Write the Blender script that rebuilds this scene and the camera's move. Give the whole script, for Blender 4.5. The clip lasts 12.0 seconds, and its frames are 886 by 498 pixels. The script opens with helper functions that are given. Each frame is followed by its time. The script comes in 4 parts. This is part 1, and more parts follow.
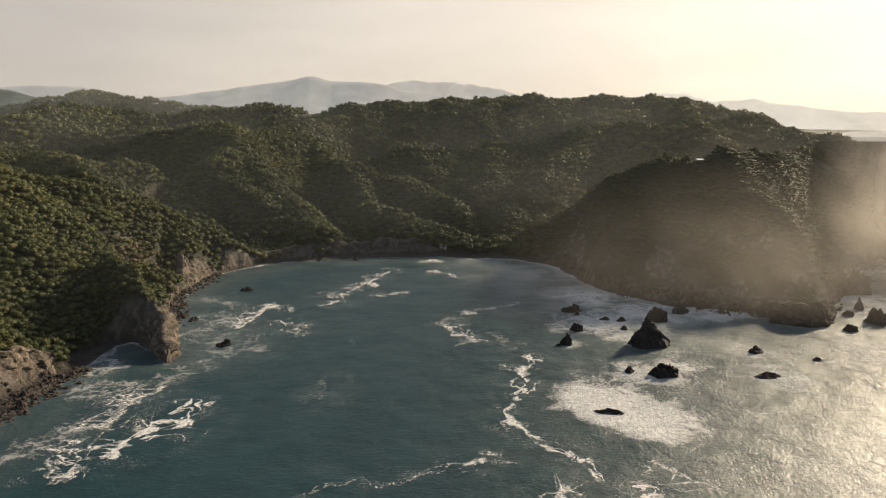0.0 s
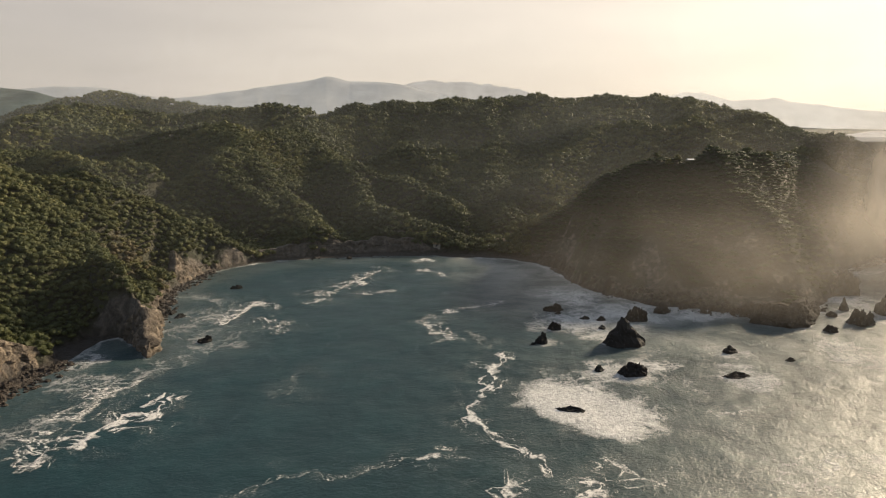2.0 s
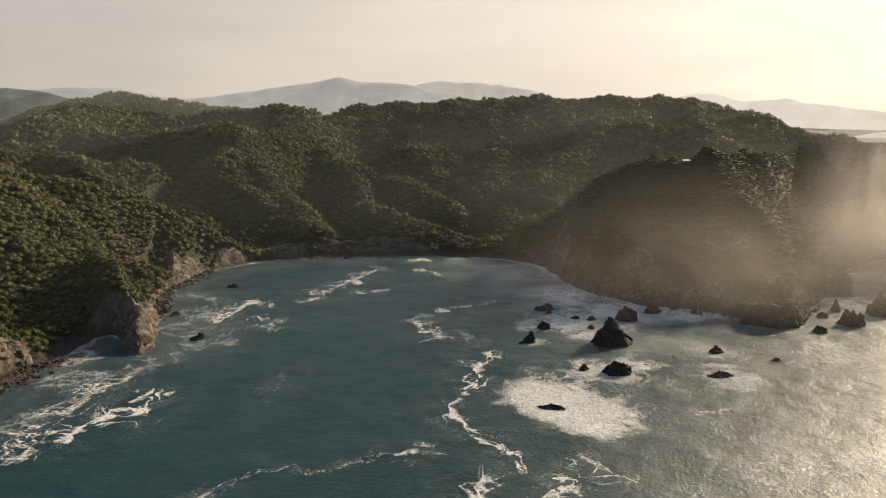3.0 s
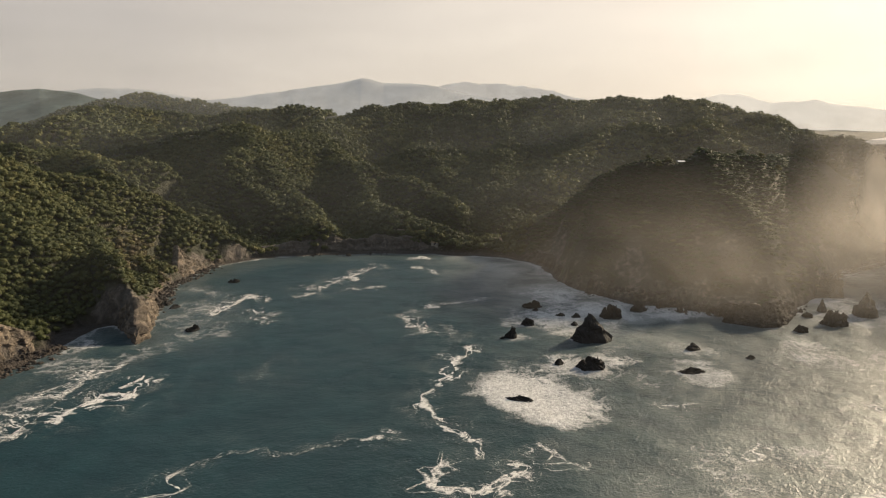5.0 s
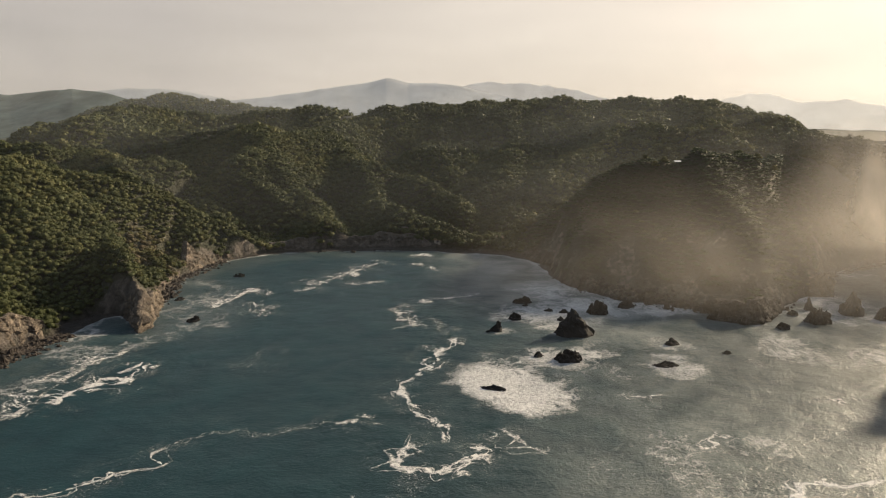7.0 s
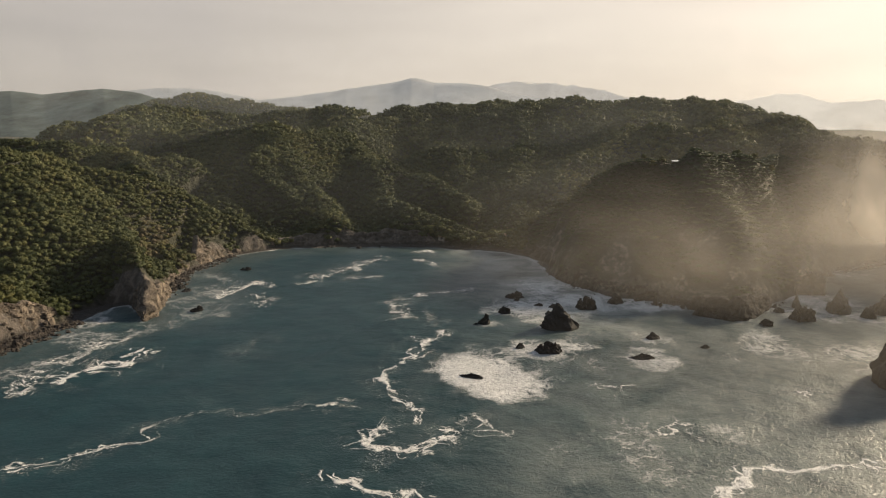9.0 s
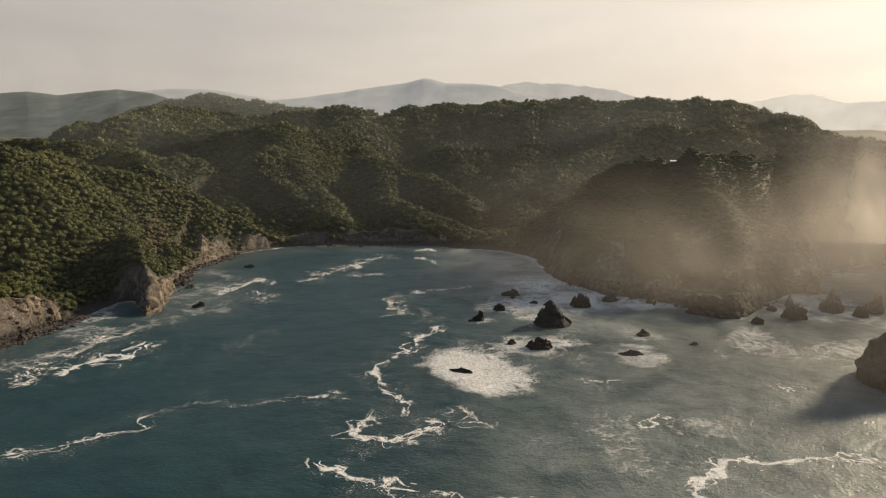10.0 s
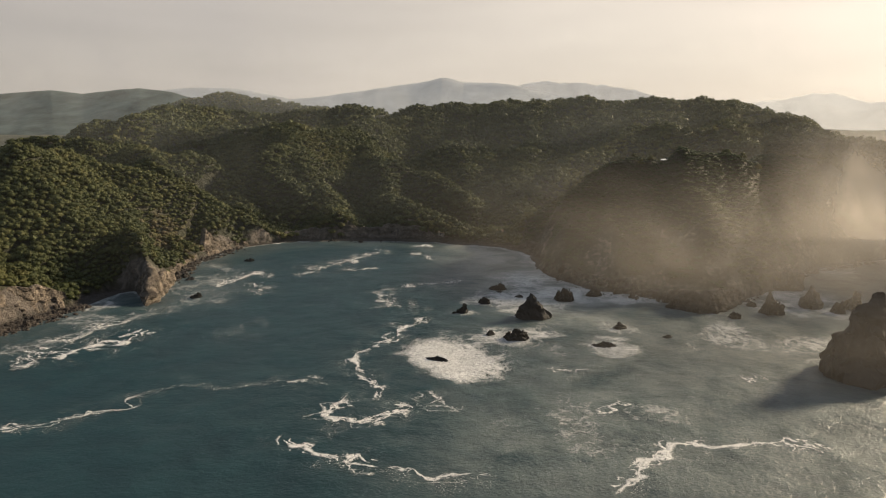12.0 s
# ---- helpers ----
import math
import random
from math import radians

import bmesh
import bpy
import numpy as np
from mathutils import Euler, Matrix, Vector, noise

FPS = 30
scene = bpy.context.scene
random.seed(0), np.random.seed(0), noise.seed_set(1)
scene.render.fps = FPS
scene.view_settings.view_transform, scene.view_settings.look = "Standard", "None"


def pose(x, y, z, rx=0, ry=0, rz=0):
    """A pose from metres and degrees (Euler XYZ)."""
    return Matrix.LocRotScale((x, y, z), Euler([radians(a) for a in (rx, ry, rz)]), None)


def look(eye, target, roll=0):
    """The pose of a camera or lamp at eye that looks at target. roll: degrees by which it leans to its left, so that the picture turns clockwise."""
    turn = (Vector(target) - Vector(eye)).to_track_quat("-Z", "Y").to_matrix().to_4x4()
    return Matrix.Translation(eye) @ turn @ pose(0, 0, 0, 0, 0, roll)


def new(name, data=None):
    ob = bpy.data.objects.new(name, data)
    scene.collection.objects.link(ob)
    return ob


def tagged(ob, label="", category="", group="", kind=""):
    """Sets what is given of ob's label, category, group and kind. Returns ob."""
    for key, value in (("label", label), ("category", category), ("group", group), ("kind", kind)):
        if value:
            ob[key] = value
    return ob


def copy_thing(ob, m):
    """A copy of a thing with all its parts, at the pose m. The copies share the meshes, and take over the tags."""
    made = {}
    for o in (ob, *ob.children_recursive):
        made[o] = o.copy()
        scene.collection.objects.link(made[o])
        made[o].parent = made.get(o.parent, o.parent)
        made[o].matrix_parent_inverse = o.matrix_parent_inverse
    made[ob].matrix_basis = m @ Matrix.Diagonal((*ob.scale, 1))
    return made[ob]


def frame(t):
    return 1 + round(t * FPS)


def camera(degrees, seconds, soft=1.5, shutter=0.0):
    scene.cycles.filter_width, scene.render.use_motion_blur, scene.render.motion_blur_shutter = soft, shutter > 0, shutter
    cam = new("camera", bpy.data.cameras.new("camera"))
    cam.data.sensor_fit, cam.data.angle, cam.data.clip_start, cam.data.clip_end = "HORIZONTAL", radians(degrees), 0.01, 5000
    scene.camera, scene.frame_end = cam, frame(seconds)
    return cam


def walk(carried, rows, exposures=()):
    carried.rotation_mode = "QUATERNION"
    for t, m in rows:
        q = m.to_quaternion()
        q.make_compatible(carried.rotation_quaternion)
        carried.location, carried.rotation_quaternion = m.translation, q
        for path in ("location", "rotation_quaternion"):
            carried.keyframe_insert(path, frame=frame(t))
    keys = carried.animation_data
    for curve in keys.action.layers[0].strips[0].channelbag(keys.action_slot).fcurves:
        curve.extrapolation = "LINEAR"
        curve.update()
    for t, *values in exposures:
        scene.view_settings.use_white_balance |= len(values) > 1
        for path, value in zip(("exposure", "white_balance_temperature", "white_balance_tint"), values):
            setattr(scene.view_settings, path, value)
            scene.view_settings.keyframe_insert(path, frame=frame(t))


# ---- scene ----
cam = camera(63.5, 12.0, 1.2)
PATH = [
    (0, (-5.046, 2.046, 102.753), (-5.117, 4.009, 102.377), 0.1),
    (0.5, (-0.374, 1.61, 102.868), (-0.458, 3.573, 102.49), 0.0),
    (1, (4.677, 0.912, 103.056), (4.578, 2.873, 102.678), 0.0),
    (1.5, (9.757, -0.092, 103.218), (9.644, 1.869, 102.84), -0.0),
    (2, (14.837, -1.117, 103.268), (14.71, 0.843, 102.891), -0.0),
    (2.5, (19.968, -2.357, 103.297), (19.826, -0.398, 102.921), -0.0),
    (3, (25.198, -3.68, 103.362), (25.04, -1.722, 102.987), -0.0),
    (5, (45.18, -12.002, 103.577), (44.951, -10.05, 103.204), 0.1),
    (5.5, (50.188, -14.42, 103.811), (49.941, -12.471, 103.438), 0.1),
    (6, (55.185, -16.937, 103.98), (54.92, -14.99, 103.606), 0.1),
    (6.5, (60.108, -19.417, 104.142), (59.825, -17.472, 103.769), 0.1),
    (7, (65.109, -21.98, 104.259), (64.807, -20.039, 103.885), 0.1),
    (9, (85.304, -31.98, 104.463), (84.928, -30.052, 104.088), 0.2),
    (9.5, (90.378, -34.478, 104.413), (89.984, -32.553, 104.039), 0.2),
    (10, (95.334, -37.054, 104.485), (94.924, -35.133, 104.111), 0.2),
    (10.5, (100.474, -39.611, 104.562), (100.048, -37.693, 104.187), 0.2),
    (11, (105.683, -41.833, 104.522), (105.242, -39.919, 104.147), 0.3),
    (11.5, (110.964, -43.989, 104.56), (110.51, -42.077, 104.184), 0.3),
    (12, (115.866, -46.025, 104.659), (115.402, -44.116, 104.282), 0.3),
]
walk(cam, [(t, look(eye, target, roll)) for t, eye, target, roll in PATH], [(0.0, 0.89), (12.0, 0.80)])

# ---- light ----
SUN_AZ, SUN_EL = radians(45), radians(23)
world = bpy.data.worlds.new("sky")
scene.world = world
world.use_nodes = True
wt = world.node_tree
sky = wt.nodes.new("ShaderNodeTexSky")
sky.sky_type = "NISHITA"
sky.sun_disc = False
sky.sun_elevation, sky.sun_rotation = SUN_EL, SUN_AZ
sky.air_density, sky.dust_density, sky.ozone_density = 1.0, 2.0, 1.0
sky.altitude = 50
wt.nodes["Background"].inputs["Strength"].default_value = 0.05
dim = wt.nodes.new("ShaderNodeMix")
dim.data_type, dim.blend_type = "RGBA", "MULTIPLY"
dim.inputs[0].default_value, dim.inputs[7].default_value = 1.0, (0.11, 0.105, 0.12, 1)
wt.links.new(sky.outputs["Color"], dim.inputs[6])
wt.links.new(dim.outputs[2], wt.nodes["Background"].inputs["Color"])
# bright sea haze over the whole sky, stronger towards the sun
to_sun = Vector((math.sin(SUN_AZ) * math.cos(SUN_EL), math.cos(SUN_AZ) * math.cos(SUN_EL), math.sin(SUN_EL)))
GLOW_AT = Vector((math.sin(radians(45)) * math.cos(radians(21)), math.cos(radians(45)) * math.cos(radians(21)), math.sin(radians(21))))
coord = wt.nodes.new("ShaderNodeTexCoord")
facing = wt.nodes.new("ShaderNodeVectorMath")
facing.operation, facing.inputs[1].default_value = "DOT_PRODUCT", GLOW_AT
wt.links.new(coord.outputs["Generated"], facing.inputs[0])
glow = wt.nodes.new("ShaderNodeMapRange")
glow.inputs["From Min"].default_value = -1.0
wt.links.new(facing.outputs["Value"], glow.inputs["Value"])
tint = wt.nodes.new("ShaderNodeValToRGB")
SKY_TINT = [(0.0, (0.10, 0.10, 0.10)), (1.0, (3.2, 2.6, 2.0)), (0.64, (0.285, 0.257, 0.23)), (0.86, (0.43, 0.378, 0.318)), (0.94, (0.55, 0.478, 0.39)), (0.982, (0.72, 0.62, 0.49)), (0.995, (1.4, 1.17, 0.9))]
for n, (place, colour) in enumerate(SKY_TINT):
    e = tint.color_ramp.elements[n] if n < 2 else tint.color_ramp.elements.new(place)
    e.position, e.color = place, (*colour, 1)
wt.links.new(glow.outputs["Result"], tint.inputs["Fac"])
cloud = wt.nodes.new("ShaderNodeTexNoise")
cloud.inputs["Scale"].default_value, cloud.inputs["Detail"].default_value = 2.2, 6
stretch = wt.nodes.new("ShaderNodeMapping")
stretch.inputs["Scale"].default_value = (1.0, 1.0, 7.0)
wt.links.new(coord.outputs["Generated"], stretch.inputs["Vector"])
wt.links.new(stretch.outputs["Vector"], cloud.inputs["Vector"])
streak = wt.nodes.new("ShaderNodeMapRange")
for key, value in (("From Min", 0.35), ("From Max", 0.75), ("To Min", 0.95), ("To Max", 1.14)):
    streak.inputs[key].default_value = value
wt.links.new(cloud.outputs["Fac"], streak.inputs["Value"])
haze = wt.nodes.new("ShaderNodeBackground")
high = wt.nodes.new("ShaderNodeMix")
high.data_type = "RGBA"
high.inputs[7].default_value = (0.14, 0.172, 0.22, 1)
wt.links.new(tint.outputs["Color"], high.inputs[6])
wt.links.new(high.outputs[2], haze.inputs["Color"])
split = wt.nodes.new("ShaderNodeSeparateXYZ")
wt.links.new(coord.outputs["Generated"], split.inputs[0])
blue = wt.nodes.new("ShaderNodeMapRange")
blue.interpolation_type = "SMOOTHSTEP"
blue.inputs["From Min"].default_value, blue.inputs["From Max"].default_value, blue.inputs["To Max"].default_value = 0.15, 0.45, 0.9
wt.links.new(split.outputs["Z"], blue.inputs["Value"])
wt.links.new(blue.outputs["Result"], high.inputs[0])
wt.links.new(streak.outputs["Result"], haze.inputs["Strength"])
both = wt.nodes.new("ShaderNodeAddShader")
wt.links.new(wt.nodes["Background"].outputs[0], both.inputs[0])
wt.links.new(haze.outputs[0], both.inputs[1])
wt.links.new(both.outputs[0], wt.nodes["World Output"].inputs["Surface"])

sun = new("sun", bpy.data.lights.new("sun", "SUN"))
sun.data.energy, sun.data.angle, sun.data.color = 5.0, radians(7), (1.0, 0.82, 0.58)
sun.matrix_world = look(to_sun * 400, (0, 0, 0))


# ---- materials ----
def material(name):
    mat = bpy.data.materials.new(name)
    mat.use_nodes = True
    nt = mat.node_tree
    return mat, nt, nt.nodes["Principled BSDF"]


def node(nt, kind, **values):
    n = nt.nodes.new(kind)
    for key, value in values.items():
        if key in n.inputs:
            n.inputs[key].default_value = value
        else:
            setattr(n, key, value)
    return n


def noise_tex(nt, scale, detail=6, rough=0.6, distort=0.0, coords="Object"):
    tc = nt.nodes.new("ShaderNodeTexCoord")
    n = node(nt, "ShaderNodeTexNoise", Scale=scale, Detail=detail, Roughness=rough, Distortion=distort)
    nt.links.new(tc.outputs[coords], n.inputs["Vector"])
    return n


def ramp(nt, source, stops):
    r = nt.nodes.new("ShaderNodeValToRGB")
    r.color_ramp.elements[0].position, r.color_ramp.elements[0].color = stops[0][0], (*stops[0][1], 1)
    r.color_ramp.elements[1].position, r.color_ramp.elements[1].color = stops[-1][0], (*stops[-1][1], 1)
    for p, c in stops[1:-1]:
        e = r.color_ramp.elements.new(p)
        e.color = (*c, 1)
    nt.links.new(source, r.inputs["Fac"])
    return r


def mix(nt, fac, a, b, blend="MIX"):
    m = nt.nodes.new("ShaderNodeMix")
    m.data_type, m.blend_type = "RGBA", blend
    for sock, value in ((m.inputs[0], fac), (m.inputs[6], a), (m.inputs[7], b)):
        if isinstance(value, (int, float)):
            sock.default_value = value
        elif isinstance(value, tuple):
            sock.default_value = (*value, 1)
        else:
            nt.links.new(value, sock)
    return m.outputs[2]


def calc(nt, op, a, b=0.0, c=0.0, clamp=False):
    m = nt.nodes.new("ShaderNodeMath")
    m.operation, m.use_clamp = op, clamp
    for sock, value in zip(m.inputs, (a, b, c)):
        if isinstance(value, (int, float)):
            sock.default_value = value
        else:
            nt.links.new(value, sock)
    return m.outputs[0]


def attr(nt, name):
    a = nt.nodes.new("ShaderNodeAttribute")
    a.attribute_name = name
    return a.outputs["Fac"]


def bump(nt, bsdf, height, strength, distance):
    b = node(nt, "ShaderNodeBump", Strength=strength, Distance=distance)
    nt.links.new(height, b.inputs["Height"])
    nt.links.new(b.outputs["Normal"], bsdf.inputs["Normal"])


def rock_material(name, dark, mid, light, wet=0.0):
    mat, nt, bsdf = material(name)
    big, fine = noise_tex(nt, 0.16, 8, 0.62, 0.6), noise_tex(nt, 1.3, 8, 0.7)
    v = node(nt, "ShaderNodeTexVoronoi", Scale=0.45, feature="DISTANCE_TO_EDGE")
    warp = noise_tex(nt, 0.5, 4)
    tc = nt.nodes.new("ShaderNodeTexCoord")
    nt.links.new(mix(nt, 0.35, tc.outputs["Object"], warp.outputs["Color"], "ADD"), v.inputs["Vector"])
    col = ramp(nt, big.outputs["Fac"], [(0.3, dark), (0.5, mid), (0.7, light)]).outputs["Color"]
    grain = ramp(nt, fine.outputs["Fac"], [(0.3, (0.55, 0.53, 0.5)), (0.7, (1.25, 1.22, 1.2))]).outputs["Color"]
    nt.links.new(mix(nt, 1.0, col, grain, "MULTIPLY"), bsdf.inputs["Base Color"])
    bsdf.inputs["Roughness"].default_value = 0.9 - wet
    bsdf.inputs["Specular IOR Level"].default_value = 0.25
    crack = calc(nt, "MINIMUM", v.outputs["Distance"], 0.12)
    h = calc(nt, "ADD", calc(nt, "MULTIPLY", crack, 1.2), fine.outputs["Fac"])
    bump(nt, bsdf, h, 0.9, 0.9)
    return mat


ROCK = rock_material("sea_rock", (0.009, 0.009, 0.009), (0.018, 0.017, 0.016), (0.038, 0.034, 0.03), 0.1)
CLIFF = rock_material("cliff_rock", (0.035, 0.03, 0.025), (0.11, 0.092, 0.073), (0.27, 0.222, 0.172))
GREY_CLIFF = rock_material("grey_cliff", (0.05, 0.044, 0.039), (0.10, 0.088, 0.076), (0.16, 0.139, 0.118))
STACK = rock_material("stack_rock", (0.022, 0.02, 0.017), (0.044, 0.038, 0.032), (0.085, 0.073, 0.06))

# ground: soil and scrub inland, bare rock on the cliffs, dark gravel on the beaches
GROUND, nt, bsdf = material("ground")
big, fine, lines = noise_tex(nt, 0.02, 8, 0.6), noise_tex(nt, 0.35, 8, 0.7), noise_tex(nt, 0.12, 9, 0.7, 1.2)
soil = ramp(nt, big.outputs["Fac"], [(0.3, (0.018, 0.022, 0.010)), (0.55, (0.030, 0.030, 0.014)), (0.75, (0.055, 0.045, 0.026))]).outputs["Color"]
rock = ramp(nt, lines.outputs["Fac"], [(0.28, (0.03, 0.025, 0.021)), (0.46, (0.08, 0.069, 0.059)), (0.60, (0.15, 0.127, 0.106)), (0.78, (0.25, 0.21, 0.172))]).outputs["Color"]
sand = ramp(nt, fine.outputs["Fac"], [(0.3, (0.06, 0.052, 0.045)), (0.7, (0.15, 0.125, 0.10))]).outputs["Color"]
edge = calc(nt, "ADD", attr(nt, "rock"), calc(nt, "MULTIPLY_ADD", fine.outputs["Fac"], 0.9, -0.45))
edge = ramp(nt, edge, [(0.42, (0, 0, 0)), (0.58, (1, 1, 1))]).outputs["Color"]
crumb = noise_tex(nt, 1.1, 8, 0.7, 0.5)
rock = mix(nt, 1.0, rock, ramp(nt, crumb.outputs["Fac"], [(0.3, (0.5, 0.49, 0.48)), (0.7, (1.35, 1.33, 1.3))]).outputs["Color"], "MULTIPLY")
col = mix(nt, attr(nt, "beach"), mix(nt, edge, soil, rock), sand)
wet = mix(nt, attr(nt, "tide"), (1.0, 1.0, 1.0), (0.32, 0.3, 0.29))
nt.links.new(mix(nt, 1.0, col, wet, "MULTIPLY"), bsdf.inputs["Base Color"])
bsdf.inputs["Roughness"].default_value = 0.92
bump(nt, bsdf, calc(nt, "ADD", calc(nt, "MULTIPLY", lines.outputs["Fac"], 3.0), fine.outputs["Fac"]), 1.0, 1.6)


def leaf_material(name, dark, mid, light):
    mat, nt, bsdf = material(name)
    geo = nt.nodes.new("ShaderNodeNewGeometry")
    tree = ramp(nt, attr(nt, "tone"), [(0.0, dark), (0.45, mid), (0.85, light), (1.0, (0.10, 0.08, 0.048))]).outputs["Color"]
    leaf = ramp(nt, geo.outputs["Random Per Island"], [(0.0, (0.85, 0.86, 0.85)), (1.0, (1.13, 1.12, 1.1))]).outputs["Color"]
    col = mix(nt, 1.0, tree, leaf, "MULTIPLY")
    nt.links.new(col, bsdf.inputs["Base Color"])
    bsdf.inputs["Roughness"].default_value = 0.7
    bsdf.inputs["Specular IOR Level"].default_value = 0.25
    trans = nt.nodes.new("ShaderNodeBsdfTranslucent")
    nt.links.new(col, trans.inputs["Color"])
    both = node(nt, "ShaderNodeMixShader", Fac=0.28)
    nt.links.new(bsdf.outputs[0], both.inputs[1])
    nt.links.new(trans.outputs[0], both.inputs[2])
    nt.links.new(both.outputs[0], nt.nodes["Material Output"].inputs["Surface"])
    return mat


LEAF = leaf_material("leaves", (0.029, 0.038, 0.013), (0.058, 0.067, 0.021), (0.104, 0.101, 0.034))
SCRUB = leaf_material("scrub", (0.018, 0.032, 0.012), (0.036, 0.052, 0.019), (0.064, 0.074, 0.030))

# sea: dark teal water with wind ripples, lacy foam where the foam weight is high
WATER, nt, bsdf = material("sea_water")
tc = nt.nodes.new("ShaderNodeTexCoord")
swell, chop, ripple = noise_tex(nt, 0.06, 3, 0.5), noise_tex(nt, 0.85, 4, 0.6, 0.3), noise_tex(nt, 2.2, 3, 0.55)
warp = noise_tex(nt, 0.12, 5, 0.6)
twist = noise_tex(nt, 0.5, 4, 0.6)
def shifted(source, wobble, metres):
    centred = nt.nodes.new("ShaderNodeVectorMath")
    centred.operation, centred.inputs[1].default_value = "SUBTRACT", (0.5, 0.5, 0.5)
    nt.links.new(wobble.outputs["Color"], centred.inputs[0])
    moved = nt.nodes.new("ShaderNodeVectorMath")
    moved.operation, moved.inputs[1].default_value = "MULTIPLY_ADD", (metres, metres, 0.0)
    nt.links.new(centred.outputs[0], moved.inputs[0])
    nt.links.new(source, moved.inputs[2])
    return moved.outputs[0]


def ridge_of(scale, detail, sharp, source, distort=0.0):
    """Thin winding lines, 1 on the line and 0 away from it."""
    n = node(nt, "ShaderNodeTexNoise", Scale=scale, Detail=detail, Roughness=0.6, Distortion=distort)
    nt.links.new(source, n.inputs["Vector"])
    gap = calc(nt, "ABSOLUTE", calc(nt, "SUBTRACT", n.outputs["Fac"], 0.5))
    return calc(nt, "SUBTRACT", 1.0, calc(nt, "MULTIPLY", gap, sharp), clamp=True)


def strand(scale, reach, thick, seed):
    """One wandering thread of foam beside a drift line; reach and thick in widths of the line."""
    place = nt.nodes.new("ShaderNodeVectorMath")
    place.operation, place.inputs[1].default_value = "ADD", (seed * 31.7, seed * 17.3, seed * 5.1)
    nt.links.new(tc.outputs["Object"], place.inputs[0])
    n = node(nt, "ShaderNodeTexNoise", Scale=scale, Detail=3, Roughness=0.5, Distortion=0.6)
    nt.links.new(place.outputs[0], n.inputs["Vector"])
    gap = calc(nt, "ABSOLUTE", calc(nt, "ADD", attr(nt, "drift"), calc(nt, "MULTIPLY_ADD", n.outputs["Fac"], reach * 10, -reach * 5)))
    worn = node(nt, "ShaderNodeTexNoise", Scale=0.09, Detail=4, Roughness=0.6)
    nt.links.new(place.outputs[0], worn.inputs["Vector"])
    width = calc(nt, "MULTIPLY_ADD", worn.outputs["Fac"], 9.0 * thick, -3.9 * thick, clamp=False)
    width = calc(nt, "MAXIMUM", width, 0.001)
    return calc(nt, "SUBTRACT", 1.0, calc(nt, "DIVIDE", gap, width), clamp=True)


warped = shifted(shifted(tc.outputs["Object"], warp, 12.0), twist, 3.0)
bits = noise_tex(nt, 0.8, 8, 0.75, 0.6)
grit = noise_tex(nt, 1.7, 3, 0.55, 0.3)
weight, line = attr(nt, "foam"), attr(nt, "line")
net = calc(nt, "MAXIMUM", ridge_of(0.05, 3, 9.0, warped, 0.5), calc(nt, "MULTIPLY", ridge_of(0.10, 3, 8.0, warped, 0.4), 0.9))
cells = node(nt, "ShaderNodeTexVoronoi", Scale=0.2, feature="DISTANCE_TO_EDGE")
nt.links.new(warped, cells.inputs["Vector"])
lace = calc(nt, "SUBTRACT", 1.0, calc(nt, "MULTIPLY", cells.outputs["Distance"], 5.5), clamp=True)
net = calc(nt, "MAXIMUM", net, calc(nt, "MULTIPLY", lace, 0.85))
net = calc(nt, "ADD", net, calc(nt, "MULTIPLY_ADD", bits.outputs["Fac"], 0.8, -0.45))
area = calc(nt, "MULTIPLY_ADD", weight, 1.15, -0.30, clamp=True)
level = calc(nt, "SUBTRACT", calc(nt, "ADD", area, net), 1.0)
level = calc(nt, "MULTIPLY", level, calc(nt, "GREATER_THAN", area, 0.01))
# churned water: streaks that swirl, with veins of dark water between
swirl = shifted(shifted(tc.outputs["Object"], noise_tex(nt, 0.07, 3, 0.55), 26.0), twist, 2.5)
veins = calc(nt, "MAXIMUM", ridge_of(0.13, 4, 5.0, swirl, 0.8), calc(nt, "MULTIPLY", ridge_of(0.3, 4, 4.5, swirl, 0.5), 0.8))
churn = calc(nt, "ADD", calc(nt, "MULTIPLY_ADD", attr(nt, "churn"), 1.15, -0.95), calc(nt, "ADD", calc(nt, "MULTIPLY", veins, 0.42), calc(nt, "MULTIPLY_ADD", bits.outputs["Fac"], 1.5, -0.72)))
churn = calc(nt, "MULTIPLY", churn, calc(nt, "GREATER_THAN", attr(nt, "churn"), 0.02))
level = calc(nt, "MAXIMUM", level, churn)
threads = calc(nt, "MAXIMUM", strand(0.05, 0.7, 0.55, 1), calc(nt, "MAXIMUM", strand(0.09, 1.1, 0.36, 2), strand(0.07, 1.7, 0.3, 4)))
eaten = calc(nt, "MULTIPLY_ADD", bits.outputs["Fac"], 6.5, calc(nt, "MULTIPLY_ADD", line, 2.0, -4.1), clamp=True)
threads = calc(nt, "MULTIPLY", threads, eaten)
threads = calc(nt, "MULTIPLY", threads, calc(nt, "MULTIPLY_ADD", line, 0.5, 0.6))
speck = ramp(nt, grit.outputs["Fac"], [(0.59, (0, 0, 0)), (0.65, (1, 1, 1))]).outputs["Color"]
patch = ramp(nt, noise_tex(nt, 0.09, 4, 0.6).outputs["Fac"], [(0.50, (0, 0, 0)), (0.62, (1, 1, 1))]).outputs["Color"]
speck = calc(nt, "MULTIPLY", calc(nt, "MULTIPLY", speck, patch), calc(nt, "MAXIMUM", calc(nt, "MULTIPLY", line, 0.9), calc(nt, "MULTIPLY", area, 0.7)))
level = calc(nt, "MAXIMUM", level, calc(nt, "MAXIMUM", threads, speck))
